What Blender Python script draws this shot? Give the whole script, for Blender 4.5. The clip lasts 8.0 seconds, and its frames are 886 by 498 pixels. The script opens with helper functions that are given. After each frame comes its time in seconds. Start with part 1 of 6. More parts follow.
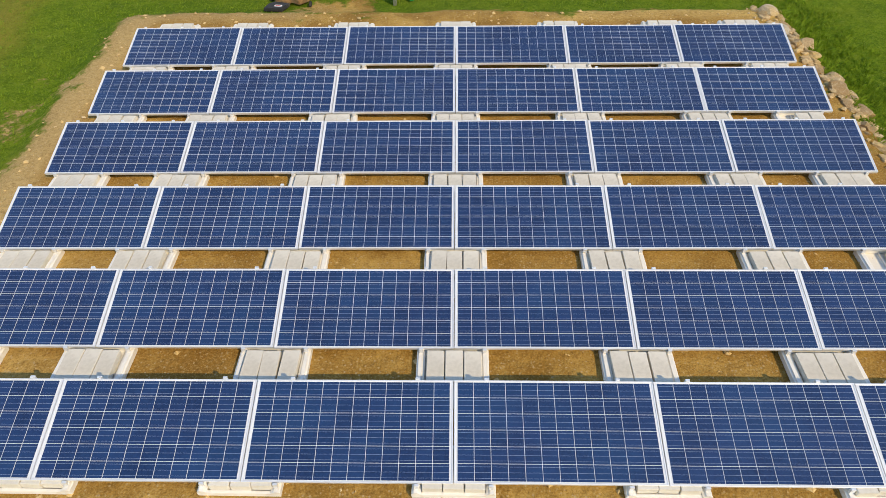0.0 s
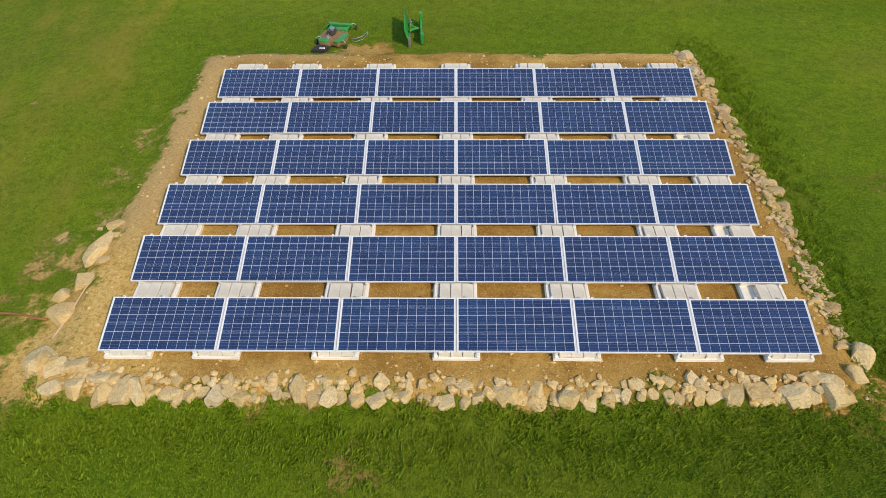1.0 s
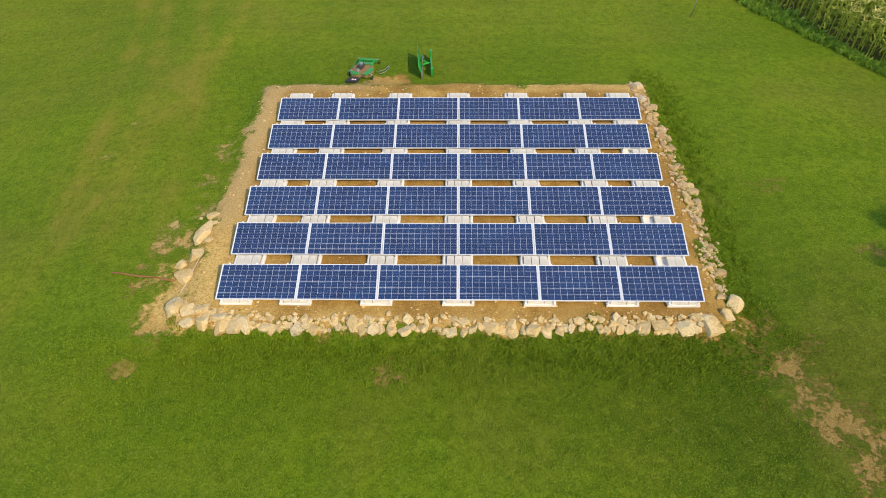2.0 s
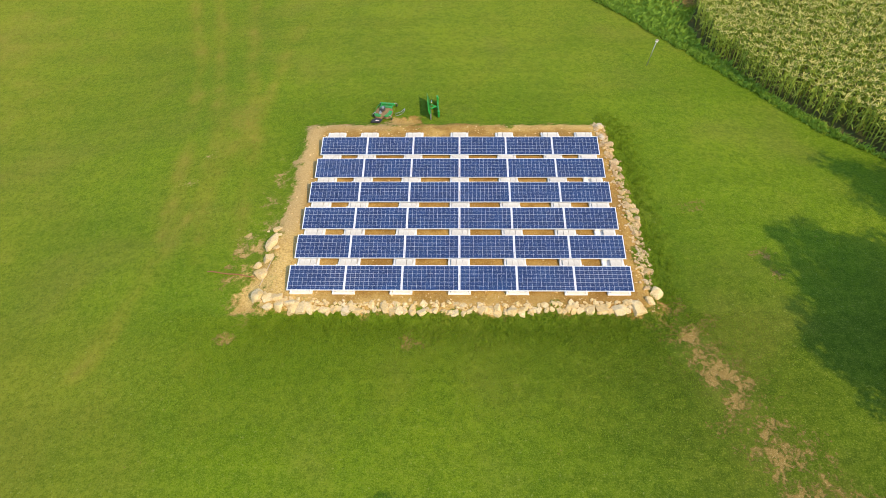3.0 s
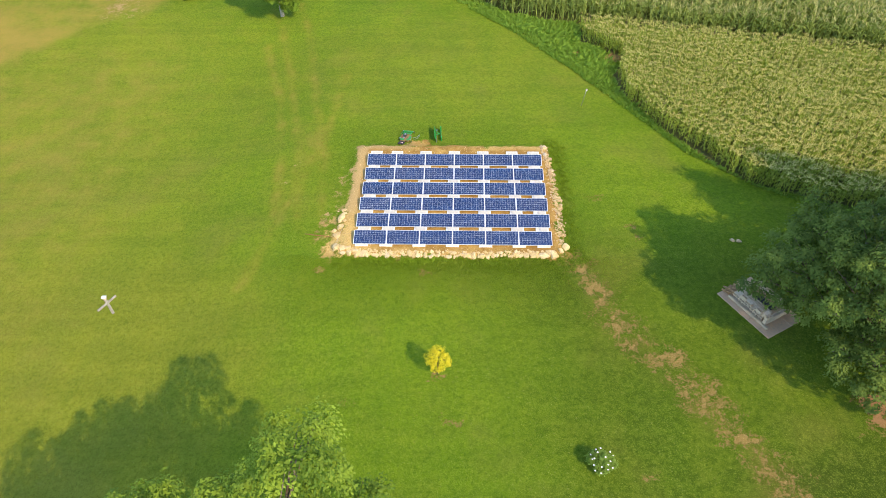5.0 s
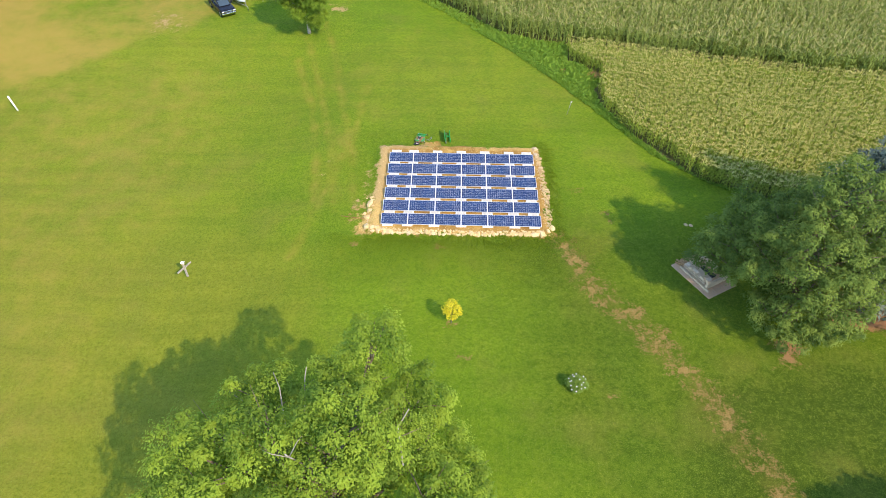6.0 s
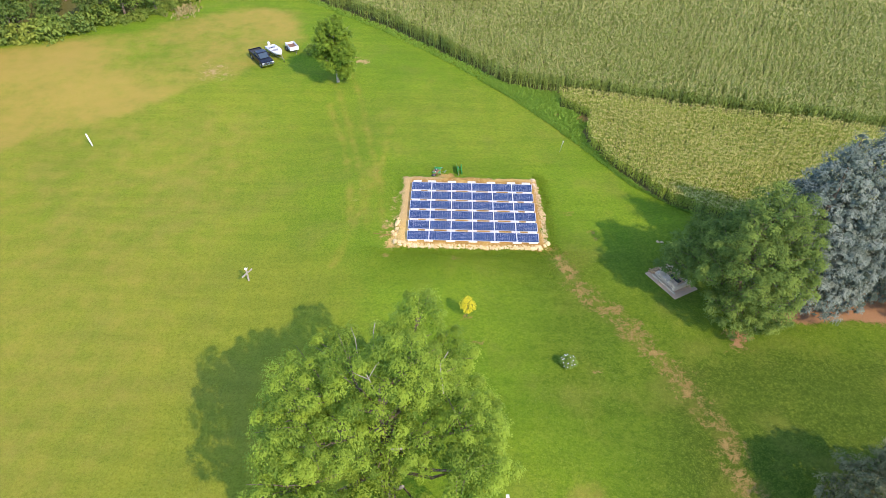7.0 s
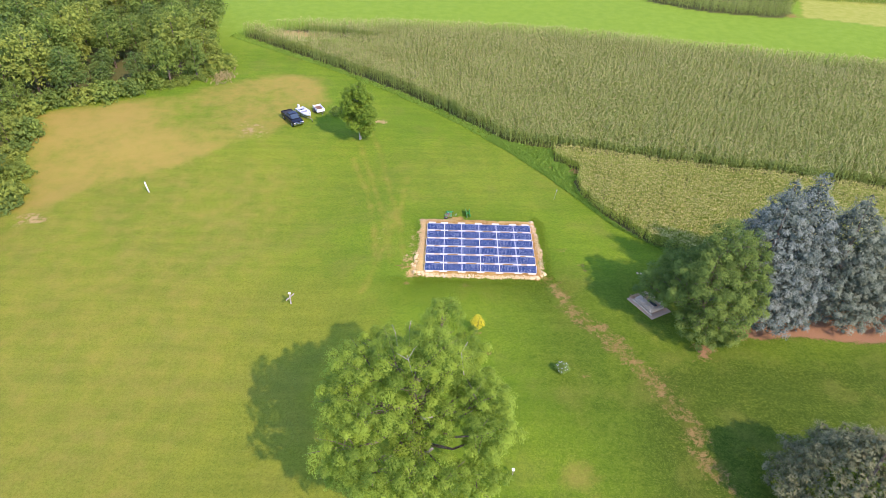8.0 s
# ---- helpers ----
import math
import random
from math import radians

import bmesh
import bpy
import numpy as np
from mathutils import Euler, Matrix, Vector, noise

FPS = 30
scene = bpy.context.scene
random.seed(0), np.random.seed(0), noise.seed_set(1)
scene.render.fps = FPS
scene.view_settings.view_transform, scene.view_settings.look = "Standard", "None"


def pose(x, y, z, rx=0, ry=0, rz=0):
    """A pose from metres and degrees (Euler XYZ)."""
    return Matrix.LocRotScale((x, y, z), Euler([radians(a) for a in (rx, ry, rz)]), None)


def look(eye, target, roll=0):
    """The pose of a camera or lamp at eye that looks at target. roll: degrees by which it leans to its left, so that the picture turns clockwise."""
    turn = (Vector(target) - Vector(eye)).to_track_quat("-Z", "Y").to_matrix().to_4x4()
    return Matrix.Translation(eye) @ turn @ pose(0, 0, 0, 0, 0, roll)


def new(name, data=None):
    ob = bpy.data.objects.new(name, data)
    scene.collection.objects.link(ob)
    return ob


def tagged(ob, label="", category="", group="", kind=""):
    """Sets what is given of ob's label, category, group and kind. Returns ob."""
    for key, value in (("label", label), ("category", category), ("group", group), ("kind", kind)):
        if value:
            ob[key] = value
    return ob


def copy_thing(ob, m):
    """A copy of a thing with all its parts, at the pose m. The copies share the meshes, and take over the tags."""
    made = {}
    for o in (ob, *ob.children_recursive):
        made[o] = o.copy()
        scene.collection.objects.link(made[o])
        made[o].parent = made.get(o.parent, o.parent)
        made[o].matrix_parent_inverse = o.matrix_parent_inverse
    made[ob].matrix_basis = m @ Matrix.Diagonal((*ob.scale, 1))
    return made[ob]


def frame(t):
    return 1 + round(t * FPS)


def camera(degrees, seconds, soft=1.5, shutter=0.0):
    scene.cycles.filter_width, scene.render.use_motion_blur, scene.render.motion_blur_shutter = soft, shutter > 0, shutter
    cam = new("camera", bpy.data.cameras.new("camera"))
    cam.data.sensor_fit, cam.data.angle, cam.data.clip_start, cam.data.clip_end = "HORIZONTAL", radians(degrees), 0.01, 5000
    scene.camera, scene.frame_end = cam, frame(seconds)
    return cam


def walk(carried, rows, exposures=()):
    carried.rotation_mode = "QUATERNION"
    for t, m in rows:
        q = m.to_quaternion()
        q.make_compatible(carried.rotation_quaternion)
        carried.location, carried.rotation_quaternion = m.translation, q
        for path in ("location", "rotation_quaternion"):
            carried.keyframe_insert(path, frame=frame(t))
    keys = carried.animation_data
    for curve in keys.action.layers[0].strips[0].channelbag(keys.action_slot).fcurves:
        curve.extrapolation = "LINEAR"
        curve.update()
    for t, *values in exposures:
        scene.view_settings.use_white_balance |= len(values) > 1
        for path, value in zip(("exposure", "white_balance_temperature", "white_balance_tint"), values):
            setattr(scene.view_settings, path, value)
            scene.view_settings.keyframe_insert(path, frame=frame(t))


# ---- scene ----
cam = camera(68.97, 8.0, soft=0.65)
# seconds, eye x y z, turn x y z
ROWS = [
    (0, 0.041, -2.656, 5.875, 44.908, 0.909, 0.964),
    (0.5, -0.007, -4.297, 7.318, 44.774, 0.619, 0.739),
    (1, -0.044, -6.207, 8.829, 44.647, 0.588, 0.769),
    (1.5, -0.029, -8.129, 10.318, 44.617, 0.645, 0.966),
    (3, -0.033, -14.485, 16.694, 44.898, 0.875, 1.068),
    (3.5, 0.130, -17.077, 19.328, 44.890, 0.935, 1.200),
    (4, 0.373, -19.893, 21.826, 44.925, 0.982, 1.334),
    (4.5, 0.537, -23.295, 24.466, 45.032, 0.945, 1.477),
    (5, 0.556, -27.287, 26.958, 45.121, 0.808, 1.535),
    (6.5, -1.622, -39.436, 34.685, 46.874, -0.759, 1.231),
    (7, -2.287, -44.177, 37.242, 49.181, -0.834, 1.205),
    (7.5, -2.926, -48.991, 39.468, 51.673, -0.943, 1.264),
    (8, -3.739, -53.770, 41.690, 54.209, -1.168, 1.157),
]
walk(cam, [(t, pose(x, y, z, rx, ry, rz)) for t, x, y, z, rx, ry, rz in ROWS],
     exposures=[(0.0, -0.48, 7100, 9), (1.0, -0.50, 7150, 10), (1.5, -0.44, 7150, 10), (3.0, -0.02, 6950, 12), (4.5, 0.11, 6750, 12), (6.5, 0.28, 6350, 14), (8.0, 0.29, 5950, 31)])

# ---- world, sun, exposure ----
SUN_AZ = math.atan2(0.67, -0.74)
SUN_EL = radians(41)
sky_world = bpy.data.worlds.new("sky")
scene.world = sky_world
sky_world.use_nodes = True
wn = sky_world.node_tree.nodes
sky = wn.new("ShaderNodeTexSky")
sky.sky_type = "NISHITA"
sky.sun_disc = False
sky.sun_elevation, sky.sun_rotation = SUN_EL, SUN_AZ
sky.dust_density, sky.air_density, sky.ozone_density = 0.1, 1.0, 1.0
wn["Background"].inputs[1].default_value = 0.36
sky_world.node_tree.links.new(sky.outputs[0], wn["Background"].inputs[0])
sun = new("sun", bpy.data.lights.new("sun", "SUN"))
sun.data.energy, sun.data.angle, sun.data.color = 4.7, radians(0.55), (1.0, 0.82, 0.55)
sun_way = Vector((math.sin(SUN_AZ) * math.cos(SUN_EL), math.cos(SUN_AZ) * math.cos(SUN_EL), math.sin(SUN_EL)))
sun.matrix_world = look(sun_way * 80, (0, 0, 0))


# ---- materials ----
class Mat:
    """A small node-graph writer."""

    def __init__(self, name, rough=0.7, metal=0.0, spec=0.4):
        self.m = bpy.data.materials.new(name)
        self.m.use_nodes = True
        self.t = self.m.node_tree
        self.b = self.t.nodes["Principled BSDF"]
        self.b.inputs["Roughness"].default_value = rough
        self.b.inputs["Metallic"].default_value = metal
        self.b.inputs["Specular IOR Level"].default_value = spec
        self.coord = None

    def node(self, kind, **sets):
        n = self.t.nodes.new(kind)
        for key, value in sets.items():
            n.inputs[key.replace("_", " ")].default_value = value
        return n

    def link(self, a, b):
        self.t.links.new(a, b)

    def place(self, which="Object"):
        if which == "World":
            return self.node("ShaderNodeNewGeometry").outputs["Position"]
        if self.coord is None:
            self.coord = self.node("ShaderNodeTexCoord")
        return self.coord.outputs[which]

    def noise(self, scale, detail=4.0, rough=0.55, which="World", stretch=None):
        n = self.node("ShaderNodeTexNoise", Scale=scale, Detail=detail, Roughness=rough)
        src = self.place(which)
        if stretch:
            mp = self.node("ShaderNodeMapping", Scale=stretch)
            self.link(src, mp.inputs["Vector"])
            src = mp.outputs[0]
        self.link(src, n.inputs["Vector"])
        return n.outputs["Fac"]

    def cells(self, scale, which="World", out="Distance", feature="F1"):
        n = self.node("ShaderNodeTexVoronoi", Scale=scale)
        n.feature = feature
        self.link(self.place(which), n.inputs["Vector"])
        return n.outputs[out]

    def step(self, fac, lo, hi, a=0.0, b=1.0):
        n = self.node("ShaderNodeMapRange")
        n.interpolation_type = "SMOOTHSTEP"
        for i, v in ((1, lo), (2, hi), (3, a), (4, b)):
            n.inputs[i].default_value = v
        self.link(fac, n.inputs[0])
        return n.outputs[0]

    def calc(self, op, a, b=0.0, clamp=False):
        n = self.node("ShaderNodeMath")
        n.operation, n.use_clamp = op, clamp
        for i, v in ((0, a), (1, b)):
            if isinstance(v, (int, float)):
                n.inputs[i].default_value = v
            else:
                self.link(v, n.inputs[i])
        return n.outputs[0]

    def mix(self, fac, a, b, blend="MIX"):
        n = self.node("ShaderNodeMix")
        n.data_type, n.blend_type = "RGBA", blend
        if isinstance(fac, (int, float)):
            n.inputs[0].default_value = fac
        else:
            self.link(fac, n.inputs[0])
        for i, v in ((6, a), (7, b)):
            if isinstance(v, tuple):
                n.inputs[i].default_value = (*v, 1.0)
            else:
                self.link(v, n.inputs[i])
        return n.outputs[2]

    def attr(self, name):
        n = self.node("ShaderNodeAttribute")
        n.attribute_name = name
        return n.outputs["Fac"]

    def object_random(self):
        return self.node("ShaderNodeObjectInfo").outputs["Random"]

    def island_random(self):
        return self.node("ShaderNodeNewGeometry").outputs["Random Per Island"]

    def colour(self, c):
        if isinstance(c, tuple):
            self.b.inputs["Base Color"].default_value = (*c, 1.0)
        else:
            self.link(c, self.b.inputs["Base Color"])
        return self

    def bump(self, fac, depth, strength=1.0):
        n = self.node("ShaderNodeBump", Strength=strength, Distance=depth)
        self.link(fac, n.inputs["Height"])
        self.link(n.outputs[0], self.b.inputs["Normal"])
        return self


def painted(name, c, rough=0.5, metal=0.0, var=0.25, scale=6.0, dirt=(0.25, 0.19, 0.11), grime=0.3, bump=0.0):
    """Paint, plastic or metal with soft mottling and dirt."""
    m = Mat(name, rough, metal)
    n = m.noise(scale, 5, which="Object")
    c2 = tuple(v * (1 - var) for v in c)
    col = m.mix(m.step(n, 0.35, 0.7), c, c2)
    d = m.noise(scale * 0.6, 6, 0.7, which="Object")
    col = m.mix(m.calc("MULTIPLY", m.step(d, 0.52, 0.72), grime), col, dirt)
    m.colour(col)
    if bump:
        m.bump(m.noise(scale * 12, 4, which="Object"), bump)
    return m.m


def leafy(name, dark, light, tip, through_light=0.42, rough=0.55, varied=False, leaf=0.38, spec=0.35):
    """Foliage: dark and light by clump, leaf and any shading painted into tint, a little light passing through."""
    m = Mat(name, rough, spec=spec)
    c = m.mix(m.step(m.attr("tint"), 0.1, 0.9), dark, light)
    c = m.mix(m.calc("MULTIPLY", m.step(m.island_random(), 0.3, 1.0), leaf), c, tip)
    if varied:
        k = m.object_random()
        c = m.mix(m.step(k, 0.0, 0.5, 0.55, 0.0), c, (0.125, 0.20, 0.055))
        c = m.mix(m.step(k, 0.6, 1.0, 0.0, 0.5), c, (0.40, 0.43, 0.07))
    m.colour(c)
    tr = m.node("ShaderNodeBsdfTranslucent")
    m.link(c, tr.inputs["Color"])
    mx = m.node("ShaderNodeMixShader")
    mx.inputs[0].default_value = through_light
    m.link(m.b.outputs[0], mx.inputs[1])
    m.link(tr.outputs[0], mx.inputs[2])
    m.link(mx.outputs[0], m.t.nodes["Material Output"].inputs["Surface"])
    return m.m


def ground_material():
    m = Mat("lawn_and_soil", 0.92, spec=0.06)
    big, mid, fine = m.noise(0.09, 3), m.noise(0.55, 5, 0.6), m.noise(9.0, 4, 0.7)
    speck = m.noise(38.0, 2, 0.6)
    blade = m.noise(60.0, 3, 0.7, stretch=(1.0, 0.35, 1.0))
    patch = m.noise(3.0, 5, 0.72)
    grass = m.mix(m.step(big, 0.35, 0.68), (0.140, 0.242, 0.008), (0.196, 0.297, 0.011))
    grass = m.mix(m.step(mid, 0.42, 0.72, 0.0, 0.4), grass, (0.205, 0.25, 0.02))
    grass = m.mix(m.step(patch, 0.36, 0.62, 0.50, 0.0), grass, (0.075, 0.155, 0.008))
    grass = m.mix(m.step(fine, 0.38, 0.72, 0.0, 0.35), grass, (0.075, 0.15, 0.010))
    grass = m.mix(m.step(speck, 0.48, 0.72, 0.0, 0.55), grass, (0.23, 0.30, 0.035))
    grass = m.mix(m.step(speck, 0.3, 0.5, 0.5, 0.0), grass, (0.055, 0.11, 0.006))
    # lush, dark turf with lens falloff painted in, and pale, sun-bleached turf
    grass = m.mix(m.attr("lush_falloff"), grass, m.mix(m.step(patch, 0.35, 0.68), (0.042, 0.073, 0.007), (0.074, 0.112, 0.011)))
    pale = m.calc("ADD", m.attr("pale"), m.calc("MULTIPLY", m.calc("SUBTRACT", mid, 0.5), 0.5))
    grass = m.mix(m.step(pale, 0.0, 1.0, 0.0, 0.85), grass, m.mix(m.step(patch, 0.32, 0.7), (0.205, 0.225, 0.02), (0.265, 0.265, 0.03)))
    # small bleached flecks
    fleck = m.noise(2.4, 4, 0.7)
    grass = m.mix(m.step(fleck, 0.64, 0.76, 0.0, 0.45), grass, (0.31, 0.30, 0.06))
    # broad drifts of tired, brownish turf
    drift = m.noise(0.16, 4, 0.6)
    grass = m.mix(m.step(drift, 0.5, 0.7, 0.0, 0.35), grass, (0.24, 0.22, 0.04))
    tiny = m.noise(20.0, 3, 0.75)
    grass = m.mix(m.step(tiny, 0.5, 0.70, 0.0, 0.7), grass, (0.24, 0.31, 0.035))
    grass = m.mix(m.step(tiny, 0.3, 0.48, 0.52, 0.0), grass, (0.05, 0.10, 0.006))
    grain = m.noise(6.0, 3, 0.8)
    grass = m.mix(m.step(grain, 0.32, 0.5, 0.26, 0.0), grass, (0.045, 0.09, 0.005))
    grass = m.mix(m.step(grain, 0.52, 0.70, 0.0, 0.32), grass, (0.26, 0.30, 0.035))
    # clover-pale specks in the sward
    grass = m.mix(m.step(m.noise(11.0, 2, 0.5), 0.66, 0.74, 0.0, 0.4), grass, (0.36, 0.38, 0.10))
    # mowing swaths: long streaks across the lawn, lighter and darker by turns
    swath = m.noise(1.0, 3, 0.6, stretch=(0.10, 0.95, 1.0))
    grass = m.mix(1.0, grass, m.mix(m.step(swath, 0.34, 0.66), (0.925, 0.935, 0.94), (1.05, 1.035, 1.02)), "MULTIPLY")
    swath2 = m.noise(1.0, 3, 0.6, stretch=(0.32, 0.11, 1.0))
    grass = m.mix(1.0, grass, m.mix(m.step(swath2, 0.36, 0.66), (0.93, 0.95, 0.97), (1.05, 1.02, 1.0)), "MULTIPLY")
    # thin, yellowed turf
    dry = m.calc("ADD", m.attr("dry"), m.calc("MULTIPLY", m.calc("SUBTRACT", mid, 0.5), 0.6))
    dryc = m.mix(m.step(fine, 0.3, 0.75), (0.42, 0.278, 0.068), (0.335, 0.258, 0.048))
    grass = m.mix(m.step(dry, 0.15, 0.85, 0.0, 0.9), grass, dryc)
    # brighter hay meadow far off
    grass = m.mix(m.attr("meadow"), grass, m.mix(m.step(mid, 0.3, 0.7), (0.175, 0.28, 0.022), (0.21, 0.31, 0.028)))
    grass = m.mix(m.attr("hay"), grass, m.mix(m.step(mid, 0.3, 0.7), (0.31, 0.33, 0.05), (0.38, 0.37, 0.075)))
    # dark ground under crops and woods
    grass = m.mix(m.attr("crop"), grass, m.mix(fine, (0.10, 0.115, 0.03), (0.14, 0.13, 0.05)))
    # bare soil
    big2 = m.noise(0.33, 3)
    dust = m.noise(1.3, 6, 0.62)
    clod = m.noise(14.0, 6, 0.68)
    soil = m.mix(m.step(dust, 0.36, 0.64), (0.295, 0.157, 0.030), (0.54, 0.335, 0.088))
    soil = m.mix(m.calc("MULTIPLY", m.attr("fill"), m.step(dust, 0.3, 0.6, 0.5, 1.0)), soil, m.mix(m.step(clod, 0.35, 0.7), (0.71, 0.49, 0.17), (0.57, 0.36, 0.10)))
    soil = m.mix(m.calc("MULTIPLY", m.step(big2, 0.42, 0.62, 0.0, 0.6), m.calc("SUBTRACT", 1.0, m.attr("fill"))), soil, (0.25, 0.125, 0.025))
    soil = m.mix(m.step(clod, 0.45, 0.75, 0.0, 0.6), soil, (0.20, 0.105, 0.03))
    # browner earth where the lawn is worn through
    soil = m.mix(m.attr("pad"), m.mix(m.step(clod, 0.3, 0.7), (0.34, 0.215, 0.07), (0.22, 0.13, 0.038)), soil)
    # pale, trodden gravel along the west side
    soil = m.mix(m.attr("gravel"), soil, m.mix(m.step(clod, 0.35, 0.7), (0.55, 0.38, 0.165), (0.42, 0.275, 0.105)))
    crumb = m.noise(42.0, 4, 0.7)
    soil = m.mix(m.step(crumb, 0.50, 0.64, 0.0, 0.45), soil, (0.52, 0.375, 0.16))
    soil = m.mix(m.step(crumb, 0.36, 0.48, 0.5, 0.0), soil, (0.16, 0.092, 0.03))
    peb = m.cells(17.0)
    soil = m.mix(m.step(peb, 0.16, 0.24, 0.5, 0.0), soil, (0.55, 0.42, 0.24))
    ragged = m.calc("ADD", m.calc("MULTIPLY", m.calc("SUBTRACT", m.noise(1.5, 5, 0.65), 0.5), 1.7), m.calc("MULTIPLY", m.calc("SUBTRACT", fine, 0.5), m.step(m.attr("pad"), 0.0, 1.0, 1.5, 0.7)))
    bare = m.calc("ADD", m.attr("soil"), ragged)
    k = m.step(bare, 0.42, 0.74)
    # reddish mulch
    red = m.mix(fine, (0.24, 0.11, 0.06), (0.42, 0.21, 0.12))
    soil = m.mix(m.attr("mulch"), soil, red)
    thin = m.calc("MULTIPLY", k, m.step(m.attr("pad"), 0.0, 0.6, 0.86, 1.0))
    m.colour(m.mix(thin, grass, soil))
    hgt = m.calc("ADD", m.calc("MULTIPLY", blade, m.step(k, 0.0, 1.0, 1.0, 0.25)), m.calc("MULTIPLY", clod, 0.8))
    hgt = m.calc("MULTIPLY", m.calc("ADD", hgt, fine), m.step(k, 0.0, 1.0, 1.0, 0.55))
    m.bump(hgt, 0.05, 0.9)
    return m.m


def cell_material():
    m = Mat("polycrystalline_silicon", 0.4, spec=0.2)
    grain = m.node("ShaderNodeTexVoronoi", Scale=75.0)
    m.link(m.place("World"), grain.inputs["Vector"])
    c = m.mix(m.object_random(), (0.0075, 0.0215, 0.074), (0.0135, 0.037, 0.120))
    g = m.node("ShaderNodeSeparateColor")
    m.link(grain.outputs["Color"], g.inputs[0])
    c = m.mix(m.calc("MULTIPLY", g.outputs[0], 0.5), c, (0.019, 0.055, 0.162))
    # faint cloudiness over whole panels
    c = m.mix(m.step(m.noise(1.1, 3, 0.6), 0.40, 0.68, 0.0, 0.4), c, (0.015, 0.060, 0.168))
    m.colour(c)
    m.b.inputs["Coat Weight"].default_value = 0.3
    m.b.inputs["Coat Roughness"].default_value = 0.06
    return m.m


def glassed(name, c, rough=0.4):
    m = Mat(name, rough)
    m.colour(m.mix(m.step(m.noise(5, 4, which="Object"), 0.3, 0.7), c, tuple(v * 0.88 for v in c)))
    m.b.inputs["Coat Weight"].default_value = 1.0
    m.b.inputs["Coat Roughness"].default_value = 0.06
    return m.m


def stone_material(name="field_stone", low=(0.70, 0.495, 0.215), high=(0.84, 0.655, 0.35)):
    m = Mat(name, 0.85, spec=0.3)
    r = m.object_random()
    c = m.mix(m.step(r, 0.0, 1.0), low, high)
    c = m.mix(m.step(r, 0.95, 0.98), c, (0.52, 0.45, 0.35))
    c = m.mix(m.step(m.noise(7, 6, 0.65, "Object"), 0.45, 0.75, 0.0, 0.6), c, (0.46, 0.34, 0.17))
    c = m.mix(m.step(m.noise(2.2, 4, 0.6, "Object"), 0.5, 0.75, 0.0, 0.6), c, (0.78, 0.68, 0.47))
    c = m.mix(m.step(m.noise(1.4, 5, 0.6, "World"), 0.5, 0.68, 0.0, 0.7), c, (0.62, 0.42, 0.14))
    c = m.mix(m.step(m.noise(14.0, 5, 0.7, "World"), 0.50, 0.62, 0.0, 0.35), c, (0.42, 0.31, 0.17))
    # pits, lichen-dark seams and chipped pale spots
    seam = m.noise(3.0, 6, 0.75, "Object", stretch=(0.5, 1.0, 2.4))
    c = m.mix(m.step(m.calc("ABSOLUTE", m.calc("SUBTRACT", seam, 0.5)), 0.0, 0.03, 0.55, 0.0), c, (0.30, 0.19, 0.085))
    grit = m.noise(20.0, 4, 0.75, "Object")
    c = m.mix(m.step(grit, 0.55, 0.70, 0.0, 0.5), c, (0.40, 0.27, 0.12))
    c = m.mix(m.step(grit, 0.32, 0.45, 0.5, 0.0), c, (0.88, 0.76, 0.52))
    m.colour(c).bump(m.calc("ADD", m.noise(3.2, 8, 0.72, "Object"), m.calc("MULTIPLY", seam, 0.8)), 0.03, 1.0)
    return m.m


def concrete_material(name, c, var=0.3):
    m = Mat(name, 0.9, spec=0.2)
    col = m.mix(m.object_random(), c, tuple(v * (1 - var * 0.5) for v in c))
    col = m.mix(m.step(m.noise(6, 6, 0.65, "Object"), 0.4, 0.75, 0.0, var * 1.6), col, (0.33, 0.29, 0.22))
    m.colour(col).bump(m.noise(70, 4, 0.6, "Object"), 0.004)
    return m.m


def bark_material():
    m = Mat("bark", 0.9, spec=0.15)
    n = m.noise(5, 6, 0.7, "Object", (1, 1, 0.25))
    m.colour(m.mix(m.step(n, 0.35, 0.65), (0.09, 0.065, 0.045), (0.24, 0.19, 0.14))).bump(n, 0.05)
    return m.m


GROUND = ground_material()
CELL = cell_material()
BACKSHEET = glassed("white_backsheet", (0.80, 0.81, 0.83))
BUSBAR = glassed("tinned_busbar", (0.29, 0.34, 0.50), 0.35)
ALU = painted("anodised_aluminium", (0.80, 0.81, 0.82), 0.45, 0.35, 0.08, 3.0, grime=0.12)
TRAY = painted("white_tray_plastic", (0.85, 0.815, 0.74), 0.55, 0.0, 0.1, 5.0, (0.45, 0.34, 0.2), 0.4)
BLOCK = concrete_material("concrete_block_face", (0.75, 0.695, 0.59), 0.2)
CINDER = concrete_material("cinder_block_face", (0.68, 0.54, 0.38))
SLAB = concrete_material("patio_slab_face", (0.64, 0.42, 0.255))
STONE = stone_material()
BROWN_STONE = stone_material("brown_field_stone", (0.40, 0.255, 0.115), (0.64, 0.47, 0.25))
BARK = bark_material()
GREY_BARK = painted("weathered_wood", (0.42, 0.37, 0.3), 0.85, 0, 0.35, 9.0, (0.2, 0.16, 0.1), 0.4, 0.01)
FRESH_WOOD = painted("cut_firewood", (0.50, 0.31, 0.15), 0.85, 0, 0.5, 12.0, (0.15, 0.09, 0.05), 0.5, 0.01)
PALE_WOOD = painted("pale_painted_wood", (0.60, 0.47, 0.31), 0.75, 0, 0.2, 7.0, (0.3, 0.25, 0.17), 0.4, 0.004)
